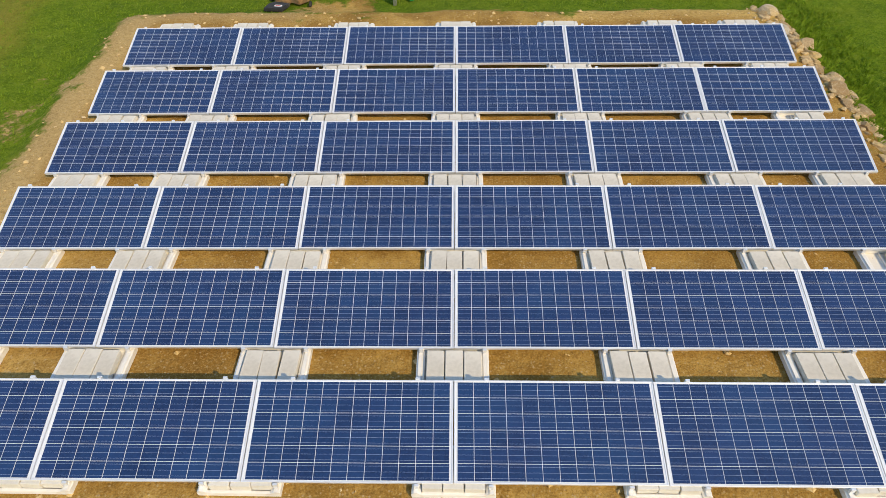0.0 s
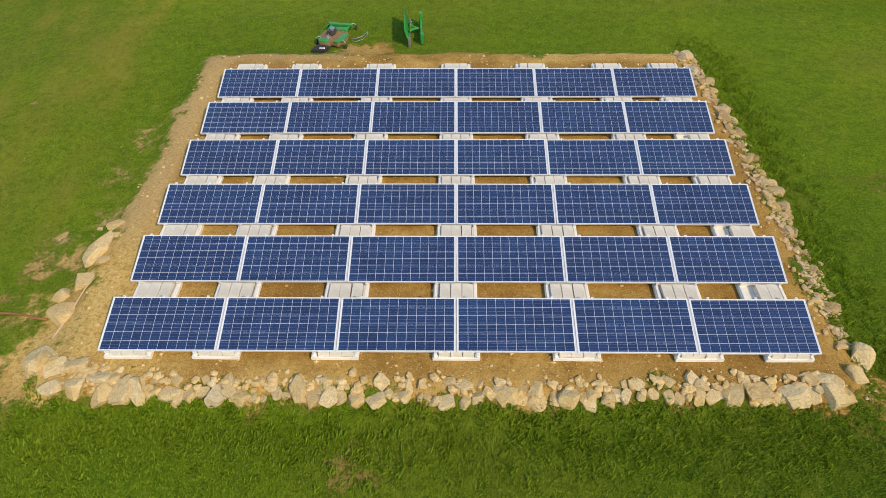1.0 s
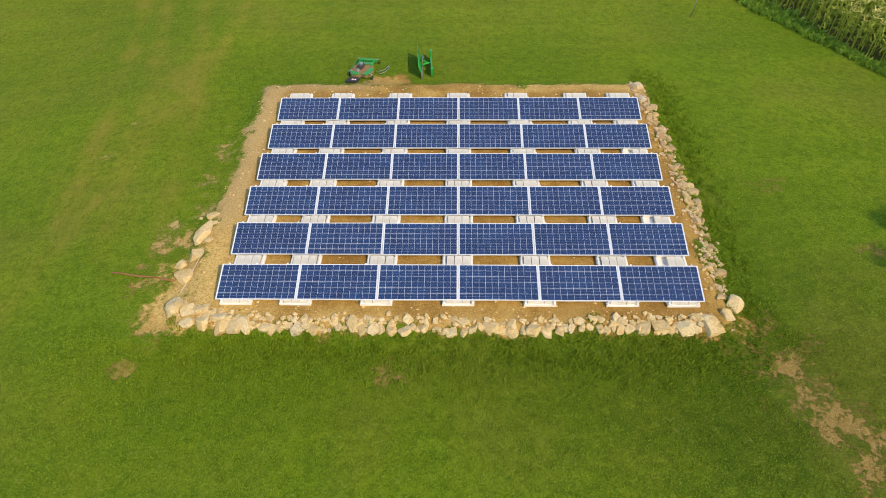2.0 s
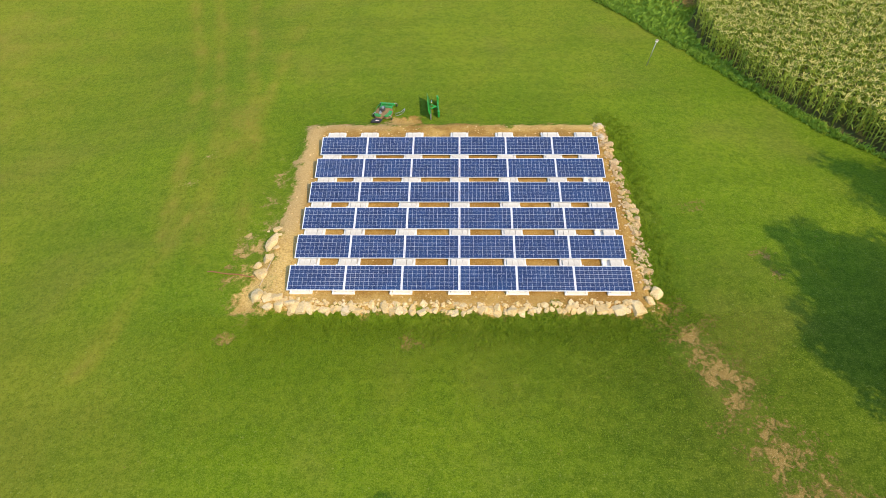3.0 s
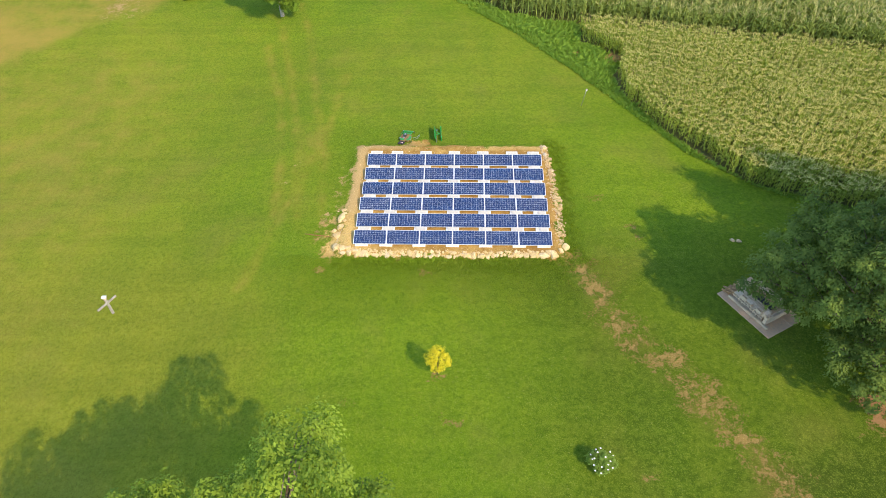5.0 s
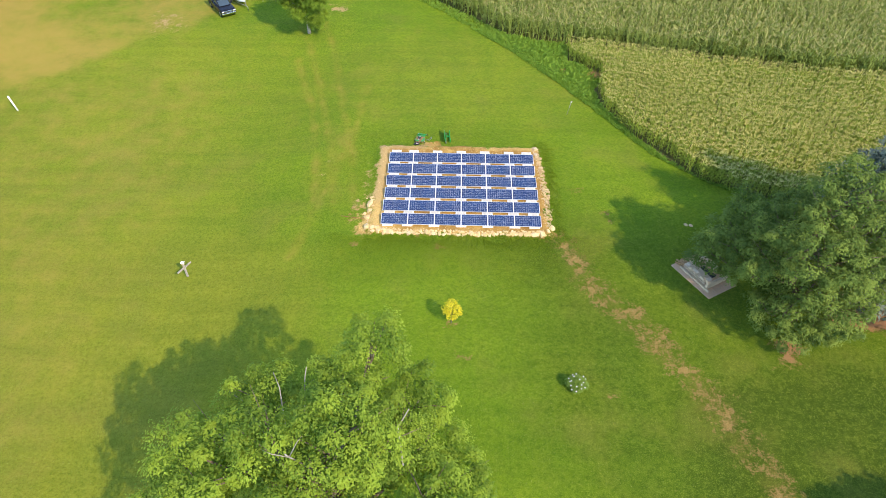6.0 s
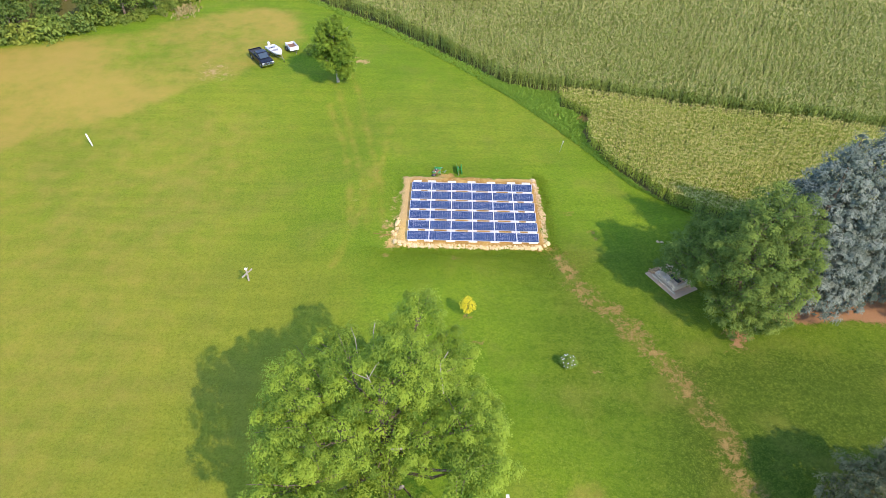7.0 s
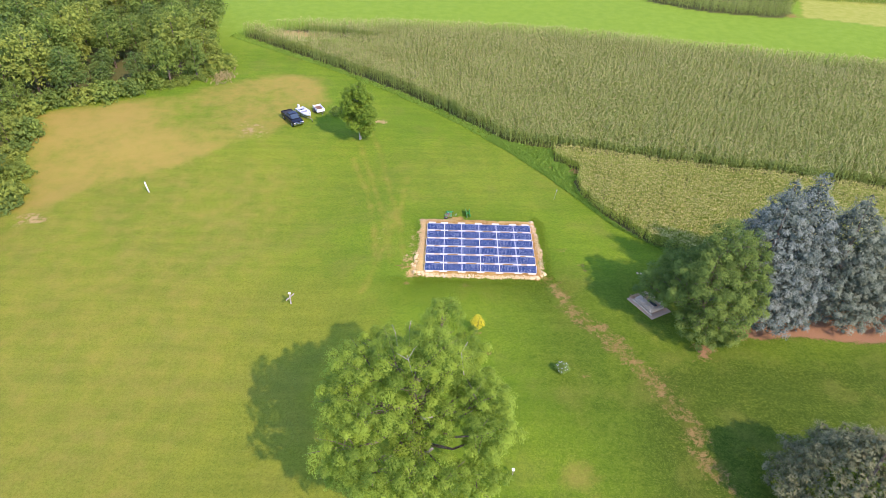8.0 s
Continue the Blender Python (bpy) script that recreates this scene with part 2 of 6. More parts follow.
WHITE = painted("white_paint", (0.80, 0.79, 0.76), 0.5, 0, 0.08, 3.0, grime=0.15)
GREEN_PAINT = painted("green_enamel", (0.02, 0.30, 0.05), 0.35, 0, 0.25, 4.0, (0.2, 0.14, 0.07), 0.45)
YELLOW_PAINT = painted("yellow_enamel", (0.75, 0.52, 0.02), 0.4, 0, 0.1, 4.0)
BLACK_RUBBER = painted("black_rubber", (0.035, 0.035, 0.036), 0.8, 0, 0.3, 9.0, (0.16, 0.13, 0.09), 0.5)
DARK_STEEL = painted("dark_steel", (0.12, 0.115, 0.11), 0.5, 0.6, 0.3, 9.0, (0.2, 0.13, 0.07), 0.5)
STEEL = painted("bare_steel", (0.50, 0.49, 0.47), 0.4, 0.8, 0.25, 7.0, (0.3, 0.2, 0.12), 0.35)
NAVY = painted("navy_car_paint", (0.014, 0.016, 0.026), 0.25, 0.3, 0.1, 2.0, grime=0.1)
CHROME = painted("chrome", (0.7, 0.7, 0.72), 0.15, 1.0, 0.05, 3.0, grime=0.05)
CAR_GLASS = painted("dark_car_glass", (0.05, 0.075, 0.10), 0.05, 0.0, 0.1, 2.0, grime=0.0)
LAMP_GLASS = painted("headlamp_glass", (0.75, 0.76, 0.78), 0.1, 0.2, 0.1, 3.0, grime=0.0)
GEL = painted("pale_gelcoat", (0.72, 0.75, 0.80), 0.25, 0, 0.1, 2.0, grime=0.12)
GREY_VINYL = painted("grey_vinyl", (0.28, 0.29, 0.32), 0.6, 0, 0.2, 5.0)
ORANGE = painted("orange_hose_rubber", (0.30, 0.13, 0.045), 0.6, 0, 0.2, 6.0)
BIG_LEAF = leafy("broad_leaves", (0.115, 0.20, 0.022), (0.30, 0.415, 0.042), (0.44, 0.54, 0.078), 0.38, 0.65, False, 0.25, 0.15)
DARK_LEAF = leafy("dark_broad_leaves", (0.085, 0.145, 0.028), (0.20, 0.28, 0.05), (0.30, 0.37, 0.078), 0.22, 0.65, False, 0.22, 0.12)
MAPLE_LEAF = leafy("glossy_leaves", (0.13, 0.215, 0.022), (0.215, 0.32, 0.03), (0.30, 0.40, 0.045), 0.3, 0.65, False, 0.2, 0.12)
WOOD_LEAF = leafy("woodland_leaves", (0.125, 0.195, 0.033), (0.25, 0.335, 0.055), (0.37, 0.43, 0.09), 0.40, 0.65, True, 0.25, 0.12)
SPRUCE_NEEDLE = leafy("blue_spruce_needles", (0.075, 0.105, 0.075), (0.215, 0.25, 0.195), (0.40, 0.43, 0.34), 0.08, 0.7, False, 0.3, 0.15)
GREEN_SPRUCE = leafy("grey_green_spruce_needles", (0.075, 0.10, 0.06), (0.215, 0.245, 0.16), (0.39, 0.41, 0.28), 0.08, 0.7, False, 0.3, 0.15)
PINE_NEEDLE = leafy("brownish_pine_needles", (0.105, 0.118, 0.05), (0.245, 0.235, 0.105), (0.38, 0.33, 0.165), 0.12, 0.7, False, 0.3, 0.15)
GOLD_LEAF = leafy("golden_leaves", (0.68, 0.55, 0.015), (0.82, 0.72, 0.03), (0.90, 0.84, 0.10), 0.4)
SHRUB_LEAF = leafy("shrub_leaves", (0.17, 0.28, 0.032), (0.25, 0.37, 0.065), (0.36, 0.46, 0.11), 0.4, 0.65, False, 0.3, 0.15)
PETAL = painted("white_petals", (0.82, 0.80, 0.82), 0.6, 0, 0.1, 3.0, grime=0.0)
CORN_LEAF = leafy("corn_leaves", (0.235, 0.305, 0.06), (0.37, 0.435, 0.10), (0.47, 0.50, 0.15), 0.42, 0.65, False, 0.25, 0.1)
CORN_TASSEL = painted("corn_tassels", (0.46, 0.42, 0.14), 0.8, 0, 0.3, 2.0, grime=0.1)
SWEET_LEAF = leafy("sweetcorn_leaves", (0.28, 0.37, 0.05), (0.39, 0.465, 0.075), (0.50, 0.53, 0.12), 0.42, 0.65, False, 0.28, 0.1)
SWEET_TASSEL = painted("ripe_tassels", (0.62, 0.53, 0.15), 0.8, 0, 0.3, 2.0, grime=0.1)
GRASS_BLADE = leafy("grass_blades", (0.15, 0.245, 0.012), (0.225, 0.33, 0.018), (0.32, 0.40, 0.04), 0.3, 0.6, False, 0.35, 0.2)
DEAD_STALK = leafy("dead_stalks", (0.30, 0.25, 0.10), (0.42, 0.35, 0.15), (0.50, 0.42, 0.2), 0.2, 0.8, False, 0.3, 0.1)
WEED_LEAF = leafy("verge_weeds", (0.19, 0.33, 0.035), (0.27, 0.42, 0.05), (0.36, 0.49, 0.08), 0.25, 0.6, False, 0.3, 0.2)


# ---- shared builders ----
def part(name, bm, material, parent=None, label="", smooth=False):
    """Links a bmesh (or a finished mesh) as one mesh object, under a parent if given."""
    if isinstance(bm, bmesh.types.BMesh):
        me = bpy.data.meshes.new(name)
        bm.normal_update()
        bm.to_mesh(me)
        bm.free()
    else:
        me = bm
    if material is not None and not me.materials:
        me.materials.append(material)
    if smooth:
        me.polygons.foreach_set("use_smooth", [True] * len(me.polygons))
    ob = new(name, me)
    ob.parent = parent
    if label:
        ob["label"] = label
    return ob


def thing(name, m, label, category, group="", kind=""):
    ob = new(name)
    ob.empty_display_size = 0.2
    ob.matrix_basis = m
    return tagged(ob, label, category, group, kind)


def box(bm, x0, y0, z0, x1, y1, z1, bevel=0.0, turn=None):
    """Adds a box, bevelled if asked."""
    r = bmesh.ops.create_cube(bm, size=1.0)
    vs = r["verts"]
    bmesh.ops.scale(bm, vec=(x1 - x0, y1 - y0, z1 - z0), verts=vs)
    bmesh.ops.translate(bm, vec=((x0 + x1) / 2, (y0 + y1) / 2, (z0 + z1) / 2), verts=vs)
    if turn is not None:
        bmesh.ops.transform(bm, matrix=turn, verts=vs)
    if bevel:
        edges = list({e for v in vs for e in v.link_edges})
        bmesh.ops.bevel(bm, geom=edges, offset=bevel, segments=2, affect="EDGES", profile=0.6)
    return bm


def boxed(*args, **kw):
    return box(bmesh.new(), *args, **kw)


def tube(bm, pts, radii, sides=7):
    """A tapered tube along points."""
    rings = []
    pts = [Vector(p) for p in pts]
    for i, p in enumerate(pts):
        way = (pts[min(i + 1, len(pts) - 1)] - pts[max(i - 1, 0)]).normalized()
        a = way.orthogonal().normalized()
        b = way.cross(a)
        rings.append([bm.verts.new(p + radii[i] * (math.cos(u) * a + math.sin(u) * b)) for u in (2 * math.pi * k / sides for k in range(sides))])
    for r0, r1 in zip(rings, rings[1:]):
        for k in range(sides):
            bm.faces.new((r0[k], r0[(k + 1) % sides], r1[(k + 1) % sides], r1[k]))
    bm.faces.new(rings[0][::-1])
    bm.faces.new(rings[-1])
    return bm


def lathe(bm, profile, sides=20, axis="Z"):
    """Turns (radius, height) pairs round an axis."""
    rings = []
    for r, h in profile:
        ring = []
        for k in range(sides):
            u = 2 * math.pi * k / sides
            p = (r * math.cos(u), r * math.sin(u), h)
            if axis == "X":
                p = (h, p[0], p[1])
            elif axis == "Y":
                p = (p[0], h, p[1])
            ring.append(bm.verts.new(p))
        rings.append(ring)
    for r0, r1 in zip(rings, rings[1:]):
        for k in range(sides):
            bm.faces.new((r0[k], r0[(k + 1) % sides], r1[(k + 1) % sides], r1[k]))
    bm.faces.new(rings[0][::-1])
    bm.faces.new(rings[-1])
    bmesh.ops.recalc_face_normals(bm, faces=bm.faces[:])
    return bm


def quads_mesh(name, verts, per=4, tint=None, extra=None):
    """A mesh of loose polygons with the same number of corners, from an array of corners."""
    verts = np.ascontiguousarray(verts, dtype=np.float32).reshape(-1, 3)
    n = len(verts) // per
    me = bpy.data.meshes.new(name)
    me.vertices.add(len(verts))
    me.vertices.foreach_set("co", verts.ravel())
    me.loops.add(len(verts))
    me.loops.foreach_set("vertex_index", np.arange(len(verts), dtype=np.int32))
    me.polygons.add(n)
    me.polygons.foreach_set("loop_start", np.arange(0, len(verts), per, dtype=np.int32))
    if tint is not None:
        a = me.attributes.new("tint", "FLOAT", "POINT")
        a.data.foreach_set("value", np.repeat(np.asarray(tint, dtype=np.float32), len(verts) // len(tint)))
    me.update(calc_edges=True)
    return me


def smooth_step(lo, hi, v):
    u = np.clip((np.asarray(v, dtype=float) - lo) / (hi - lo), 0, 1)
    return u * u * (3 - 2 * u)


def wavy(x, y, scale, seed=0.0):
    """Cheap smooth noise from a few sines, about -1 to 1."""
    x, y = np.asarray(x) * scale, np.asarray(y) * scale
    return (np.sin(x * 1.3 + 2.1 * np.sin(y * 0.7 + seed) + seed) + np.sin(y * 1.7 + 1.7 * np.sin(x * 0.9 - seed) + 2 * seed)
            + 0.6 * np.sin(2.9 * x + 2.3 * y + 3 * seed) + 0.5 * np.sin(4.7 * y - 3.9 * x + seed)) / 3.1


def outside(x, y, x0, y0, x1, y1):
    """Signed distance to a rectangle, positive outside."""
    dx = np.maximum(np.maximum(x0 - x, x - x1), -1e9)
    dy = np.maximum(np.maximum(y0 - y, y - y1), -1e9)
    return np.where((dx > 0) & (dy > 0), np.hypot(np.maximum(dx, 0), np.maximum(dy, 0)), np.maximum(dx, dy))


def along(x, y, line):
    """Distance to a polyline."""
    best = np.full(np.shape(x), 1e9)
    for (ax, ay), (bx, by) in zip(line, line[1:]):
        u = np.clip(((x - ax) * (bx - ax) + (y - ay) * (by - ay)) / ((bx - ax) ** 2 + (by - ay) ** 2), 0, 1)
        best = np.minimum(best, np.hypot(x - ax - u * (bx - ax), y - ay - u * (by - ay)))
    return best


def inside(x, y, poly):
    """Whether points lie in a polygon."""
    hit = np.zeros(np.shape(x), bool)
    for (ax, ay), (bx, by) in zip(poly, poly[1:] + poly[:1]):
        cross = ((ay > y) != (by > y)) & (x < (bx - ax) * (y - ay) / (by - ay + 1e-12) + ax)
        hit ^= cross
    return hit


# ---- plan ----
ROW_PITCH, PANEL_TILT, PANEL_FRONT = 1.529, 13.1, 0.15
PANEL_W, PANEL_D, PANEL_STEP = 1.967, 0.992, 1.976
PANEL_BACK = PANEL_D * math.cos(radians(PANEL_TILT))
PAD = (-6.6, -0.5, 6.25, 9.95)
LAWN = -0.25
TALL_CORN = [(8.6, 29.6), (20, 27.2), (39, 22.8), (58, 19), (130, 5), (130, 50), (76, 65.5), (51, 72), (30, 78), (8, 82), (-15, 82.6), (-33, 81.4), (-41, 78.6), (-46, 76), (-27.5, 61.8), (-12, 49), (-2.6, 39.6), (4.8, 31.2)]
SWEET_CORN = [(13.8, 22.4), (12.7, 20.2), (12.9, 17.2), (15.2, 12.4), (17.4, 8.9), (19.8, 6.3), (24, 4.2), (32, 1.6), (60, -6), (120, -20), (120, 6), (58, 18.0), (39, 21.8), (20, 26.2), (11.0, 28.4), (10.7, 25.6), (12.0, 24.9)]
WOODS = [(-44.5, 61), (-46, 50.8), (-52, 47.5), (-59, 42), (-66, 38), (-62.5, 22), (-56, 11), (-62, -10), (-150, -20), (-150, 140), (-80, 150), (-58, 92)]
CLEARING = [(-42, 77.8), (-33, 79.2), (-32.5, 76.5), (-25, 76.5), (-24, 74.2), (-18.5, 73.8), (-19, 71.2), (-26, 72.0), (-34, 72.6), (-41, 76)]
FAR_CORN = [(44, 110), (54, 102.5), (64, 100), (71.5, 98.6), (75, 101.5), (82, 118), (58, 148)]
LAWN_EDGE = [(24.0, 3.4), (20.0, 6.0), (16.0, 10.0), (12.9, 15.4), (9.3, 21.4), (4.5, 28.4), (-3.5, 38.2), (-13, 48.0), (-28, 60.5), (-48, 75)]
HAY = [(77, 99.8), (93, 94), (150, 80), (190, 120), (104, 114), (83, 115)]
DRY_FIELD = [(-54, 6), (-52.5, 12.5), (-47, 17.5), (-42, 21), (-37, 24.5), (-33.4, 27.6), (-28.3, 32.6), (-24.3, 37.5), (-22.5, 44), (-22.7, 51), (-27.4, 55.5), (-36, 56), (-45, 50), (-58, 41), (-66, 37), (-62, 22)]
BARE_PATH = [(6.7, -0.9), (7.9, -2.8), (8.9, -5.2), (9.9, -7.1), (11.5, -8.4), (12.2, -10.4), (13.4, -12.2), (14.5, -14.4), (15.8, -16.6), (16.3, -19.5), (16.9, -22.5), (17.8, -25.5)]


def terrain(x, y):
    """Height of the ground."""
    x, y = np.asarray(x, dtype=float), np.asarray(y, dtype=float)
    lawn = LAWN - 1.1 * smooth_step(-8, -20, x) * smooth_step(34, 18, y) + 0.10 * wavy(x, y, 0.12, 1.0) * smooth_step(9, 20, np.hypot(x, y - 5))
    pad = smooth_step(0.75, -0.05, outside(x, y, *PAD) + 0.12 * wavy(x, y, 1.6, 2.0))
    bumps = 0.012 * wavy(x, y, 5.0, 0.3) + 0.010 * wavy(x, y, 11.0, 4.0)
    return lawn * (1 - pad) + pad * bumps


def ground_height(x, y):
    return float(terrain(x, y))


def spread(core0, core1, step, far, mid0, mid1):
    """Even steps in the core, metre steps in the middle distance and growing ones to the far edge."""
    def outward(start, hold, limit):
        out, d = [start], step
        while out[-1] < limit:
            d = min(d * 1.08, 1.2) if out[-1] < hold else d * 1.25
            out.append(out[-1] + d)
        return out[1:]
    mid = list(np.arange(core0, core1 + step / 2, step))
    return np.array([-v for v in outward(-mid[0], -mid0, far)][::-1] + mid + outward(mid[-1], mid1, far))


def build_ground():
    xs, ys = spread(-20, 20, 0.25, 2500, -80, 90), spread(-26, 20, 0.25, 2500, -35, 110)
    gx, gy = np.meshgrid(xs, ys)
    gz = terrain(gx, gy)
    nx, ny = len(xs), len(ys)
    idx = np.arange(nx * ny).reshape(ny, nx)
    faces = np.stack([idx[:-1, :-1], idx[:-1, 1:], idx[1:, 1:], idx[1:, :-1]], -1).reshape(-1, 4)
    me = bpy.data.meshes.new("ground")
    me.vertices.add(nx * ny)
    me.vertices.foreach_set("co", np.stack([gx, gy, gz], -1).astype(np.float32).ravel())
    me.loops.add(faces.size)
    me.loops.foreach_set("vertex_index", faces.astype(np.int32).ravel())
    me.polygons.add(len(faces))
    me.polygons.foreach_set("loop_start", np.arange(0, faces.size, 4, dtype=np.int32))
    x, y = gx.ravel(), gy.ravel()
    pad = smooth_step(0.95, -0.35, outside(x, y, *PAD) + 0.22 * wavy(x, y, 1.1, 5.0) + 0.14 * wavy(x, y, 3.1, 1.0))
    # worn corner and spoil by the pad
    corner = 0.80 * smooth_step(2.2, 0.3, np.hypot((x + 7.15) / 0.72, (y - 0.5) / 1.4))
    back = 0.85 * smooth_step(1.1, 0.2, np.hypot((x + 2.6) / 1.6, (y - 10.6)))
    side = 0.38 * smooth_step(1.4, 0.2, np.abs(x + 7.4)) * smooth_step(-1, 2, y) * smooth_step(10, 6, y)
    path = along(x, y, BARE_PATH)
    trail = (0.46 + 0.07 * smooth_step(-5, -9, y)) * smooth_step(2.2, 0.3, path + 0.5 * wavy(x, y, 0.9, 7.0)) * smooth_step(-31, -24, y)
    spots = np.zeros_like(x)
    for px, py, pr, pk in ((-1.5, -1.85, 0.42, 0.75), (-0.66, -9.05, 0.34, 0.8), (-7.65, -1.85, 0.4, 0.6), (12.4, -9.2, 0.9, 0.5),
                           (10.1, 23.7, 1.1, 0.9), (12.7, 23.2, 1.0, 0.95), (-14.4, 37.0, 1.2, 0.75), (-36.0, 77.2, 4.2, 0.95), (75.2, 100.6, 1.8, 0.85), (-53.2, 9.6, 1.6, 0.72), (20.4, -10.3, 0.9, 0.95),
                           (20.2, -11.6, 0.9, 0.5), (0.2, -11.5, 0.55, 0.6), (-4.8, -10.6, 0.5, 0.5), (11.0, -7.9, 0.8, 0.85), (8.0, -2.9, 0.75, 0.75), (8.5, -3.9, 0.5, 0.6), (13.9, -13.4, 0.7, 0.6), (15.4, -15.6, 0.7, 0.65), (9.0, -14.1, 0.4, 0.5), (-10.8, 8.4, 0.4, 0.42), (-11.4, 6.4, 0.4, 0.42), (-33.0, 33.4, 2.6, 0.55), (-8.2, 3.0, 0.7, 0.36), (-8.0, 0.9, 0.7, 0.5), (11.0, 2.2, 0.55, 0.5), (9.2, 4.8, 0.6, 0.45), (11.2, 1.1, 0.3, 0.5), (7.2, -0.35, 0.42, 0.55), (8.0, -1.1, 0.5, 0.5), (7.5, -1.7, 0.6, 0.6), (-7.7, 2.4, 0.75, 0.68), (-7.6, 3.6, 0.6, 0.5), (-7.35, -0.65, 0.5, 0.75), (12.2, -10.0, 0.9, 0.62), (13.2, -12.0, 0.9, 0.66), (14.6, -14.6, 0.8, 0.6)):
        spots = np.maximum(spots, pk * smooth_step(pr * 1.6, pr * 0.2, np.hypot((x - px) * 0.8, y - py) + 0.55 * pr * wavy(x, y, 2.2 / pr, px)))
    bed = smooth_step(1.2, -0.3, outside(x, y, 24.5, -8.3, 60, -3.0) + 0.5 * wavy(x, y, 0.5, 2.0))
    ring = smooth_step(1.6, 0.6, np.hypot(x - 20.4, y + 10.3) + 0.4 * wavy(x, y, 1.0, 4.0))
    soil = np.maximum.reduce([pad, corner, back, side, trail, spots, bed])
    rim = along(x, y, DRY_FIELD + DRY_FIELD[:1]) * np.where(inside(x, y, DRY_FIELD), 1, -1)
    dry = (0.66 + 0.18 * smooth_step(-40, -54, x)) * smooth_step(-2.2, 3.6, rim + 1.2 * wavy(x, y, 0.25, 2.0)) * (0.8 + 0.3 * wavy(x, y, 0.12, 1.0))
    ruts = np.zeros_like(x)
    for line in ([(-8.2, 2), (-9.2, 9), (-10.8, 16), (-13.2, 27), (-16, 36)], [(-9.8, 2), (-10.9, 9), (-12.6, 16), (-15.6, 27), (-19, 36)], [(-12.2, -3), (-10.6, 5), (-9.4, 12), (-9.0, 20)],
                 [(-11.4, 3), (-12.4, 10), (-14.0, 17), (-17, 26)]):
        ruts = np.maximum(ruts, smooth_step(0.62, 0.05, along(x, y, line) + 0.22 * wavy(x, y, 0.9, line[0][0])))
    ruts = ruts * np.clip(0.7 + 0.5 * wavy(x, y, 0.7, 2.0) + 0.35 * wavy(x, y, 2.4, 1.0), 0, 1.2)
    dry = np.maximum(dry, 0.34 * ruts)
    dry = np.maximum(dry, 0.35 * smooth_step(3.0, 0.5, np.hypot(x + 10.5, (y - 11) * 0.5)))
    dry = np.maximum(dry, 0.46 * smooth_step(3.2, 0.4, np.hypot(x - 6.8, (y + 24.2)) + 0.5 * wavy(x, y, 1.1, 3.0)))
    dry = np.maximum(dry, (0.17 + 0.08 * smooth_step(-5, -9, y)) * smooth_step(2.4, 0.1, path + 0.6 * wavy(x, y, 0.7, 3.0) + 0.35 * wavy(x, y, 2.1, 1.0)) * smooth_step(-31, -22, y))
    dry = np.maximum(dry, 0.33 * smooth_step(-10, -30, x) * smooth_step(34, 20, y))
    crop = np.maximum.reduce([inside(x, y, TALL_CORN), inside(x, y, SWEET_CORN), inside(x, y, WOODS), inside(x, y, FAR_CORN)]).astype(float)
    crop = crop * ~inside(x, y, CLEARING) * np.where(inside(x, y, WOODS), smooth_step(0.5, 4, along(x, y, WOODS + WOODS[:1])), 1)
    meadow = smooth_step(62, 80, y) * (x > -60) * (1 - crop) * ~inside(x, y, HAY)
    fill = np.maximum(smooth_step(-3.2, -6.2, x + 0.4 * wavy(x, y, 1.2, 1.0)) * smooth_step(5.5, 2.0, y), 0.75 * smooth_step(-0.15, -0.6, y + 0.2 * wavy(x, y, 1.4, 2.0)) * smooth_step(5, 0, x))
    fill = np.maximum(fill, 0.8 * smooth_step(-6.0, -6.4, x) * smooth_step(10.5, 9.0, y))
    fill = np.maximum(fill, 0.85 * smooth_step(9.5, 9.9, y) * smooth_step(0, 3, x))
    # greener turf to the front right, deepened to carry the lens's dark corner
    lush_falloff = 0.74 * smooth_step(-4, 8, x + 0.25 * y + 1.5 * wavy(x, y, 0.25, 6.0)) * smooth_step(2.5, -4, y - 0.15 * x + 1.0 * wavy(x, y, 0.3, 3.0)) * (0.72 + 0.28 * smooth_step(13, 6, x)) + 0.85 * smooth_step(9, 20, x) * smooth_step(-9, -17, y)
    lush_falloff = np.clip(lush_falloff, 0, 0.95)
    pale = 0.3 * smooth_step(3.2, 0.8, np.hypot((x + 10) * 0.9, (y - 7) * 0.5)) + 0.46 * smooth_step(17, 4, np.hypot((x + 1) * 0.7, y - 22)) + 0.66 * smooth_step(-5, -24, x + 0.2 * y) * smooth_step(46, 24, y)
    pale = pale + 0.62 * ruts + 0.34 * smooth_step(-5, -12, x + 0.8 * wavy(x, y, 0.35, 2.0)) * smooth_step(2, -4, y)
    gravel = 0.85 * smooth_step(-5.9, -6.3, x) * smooth_step(1.8, 3.4, y + 0.5 * wavy(x, y, 1.1, 3.0)) + 0.7 * smooth_step(9.5, 9.9, y) * smooth_step(-2.5, -3.5, x)
    for name, values in (("gravel", np.clip(gravel, 0, 0.9)), ("hay", 0.9 * inside(x, y, HAY)), ("pad", np.clip(np.maximum.reduce([pad, corner, back, side]) * 1.6, 0, 1)), ("lush_falloff", lush_falloff), ("pale", pale), ("soil", soil), ("dry", dry), ("crop", crop), ("meadow", meadow), ("mulch", np.maximum(bed, 0.85 * ring)), ("fill", fill)):
        me.attributes.new(name, "FLOAT", "POINT").data.foreach_set("value", np.asarray(values, dtype=np.float32))
    me.update(calc_edges=True)
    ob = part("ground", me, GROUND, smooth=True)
    tagged(ob, "mown green lawn with bare ochre soil under the solar array", "ground", kind="structure")


build_ground()


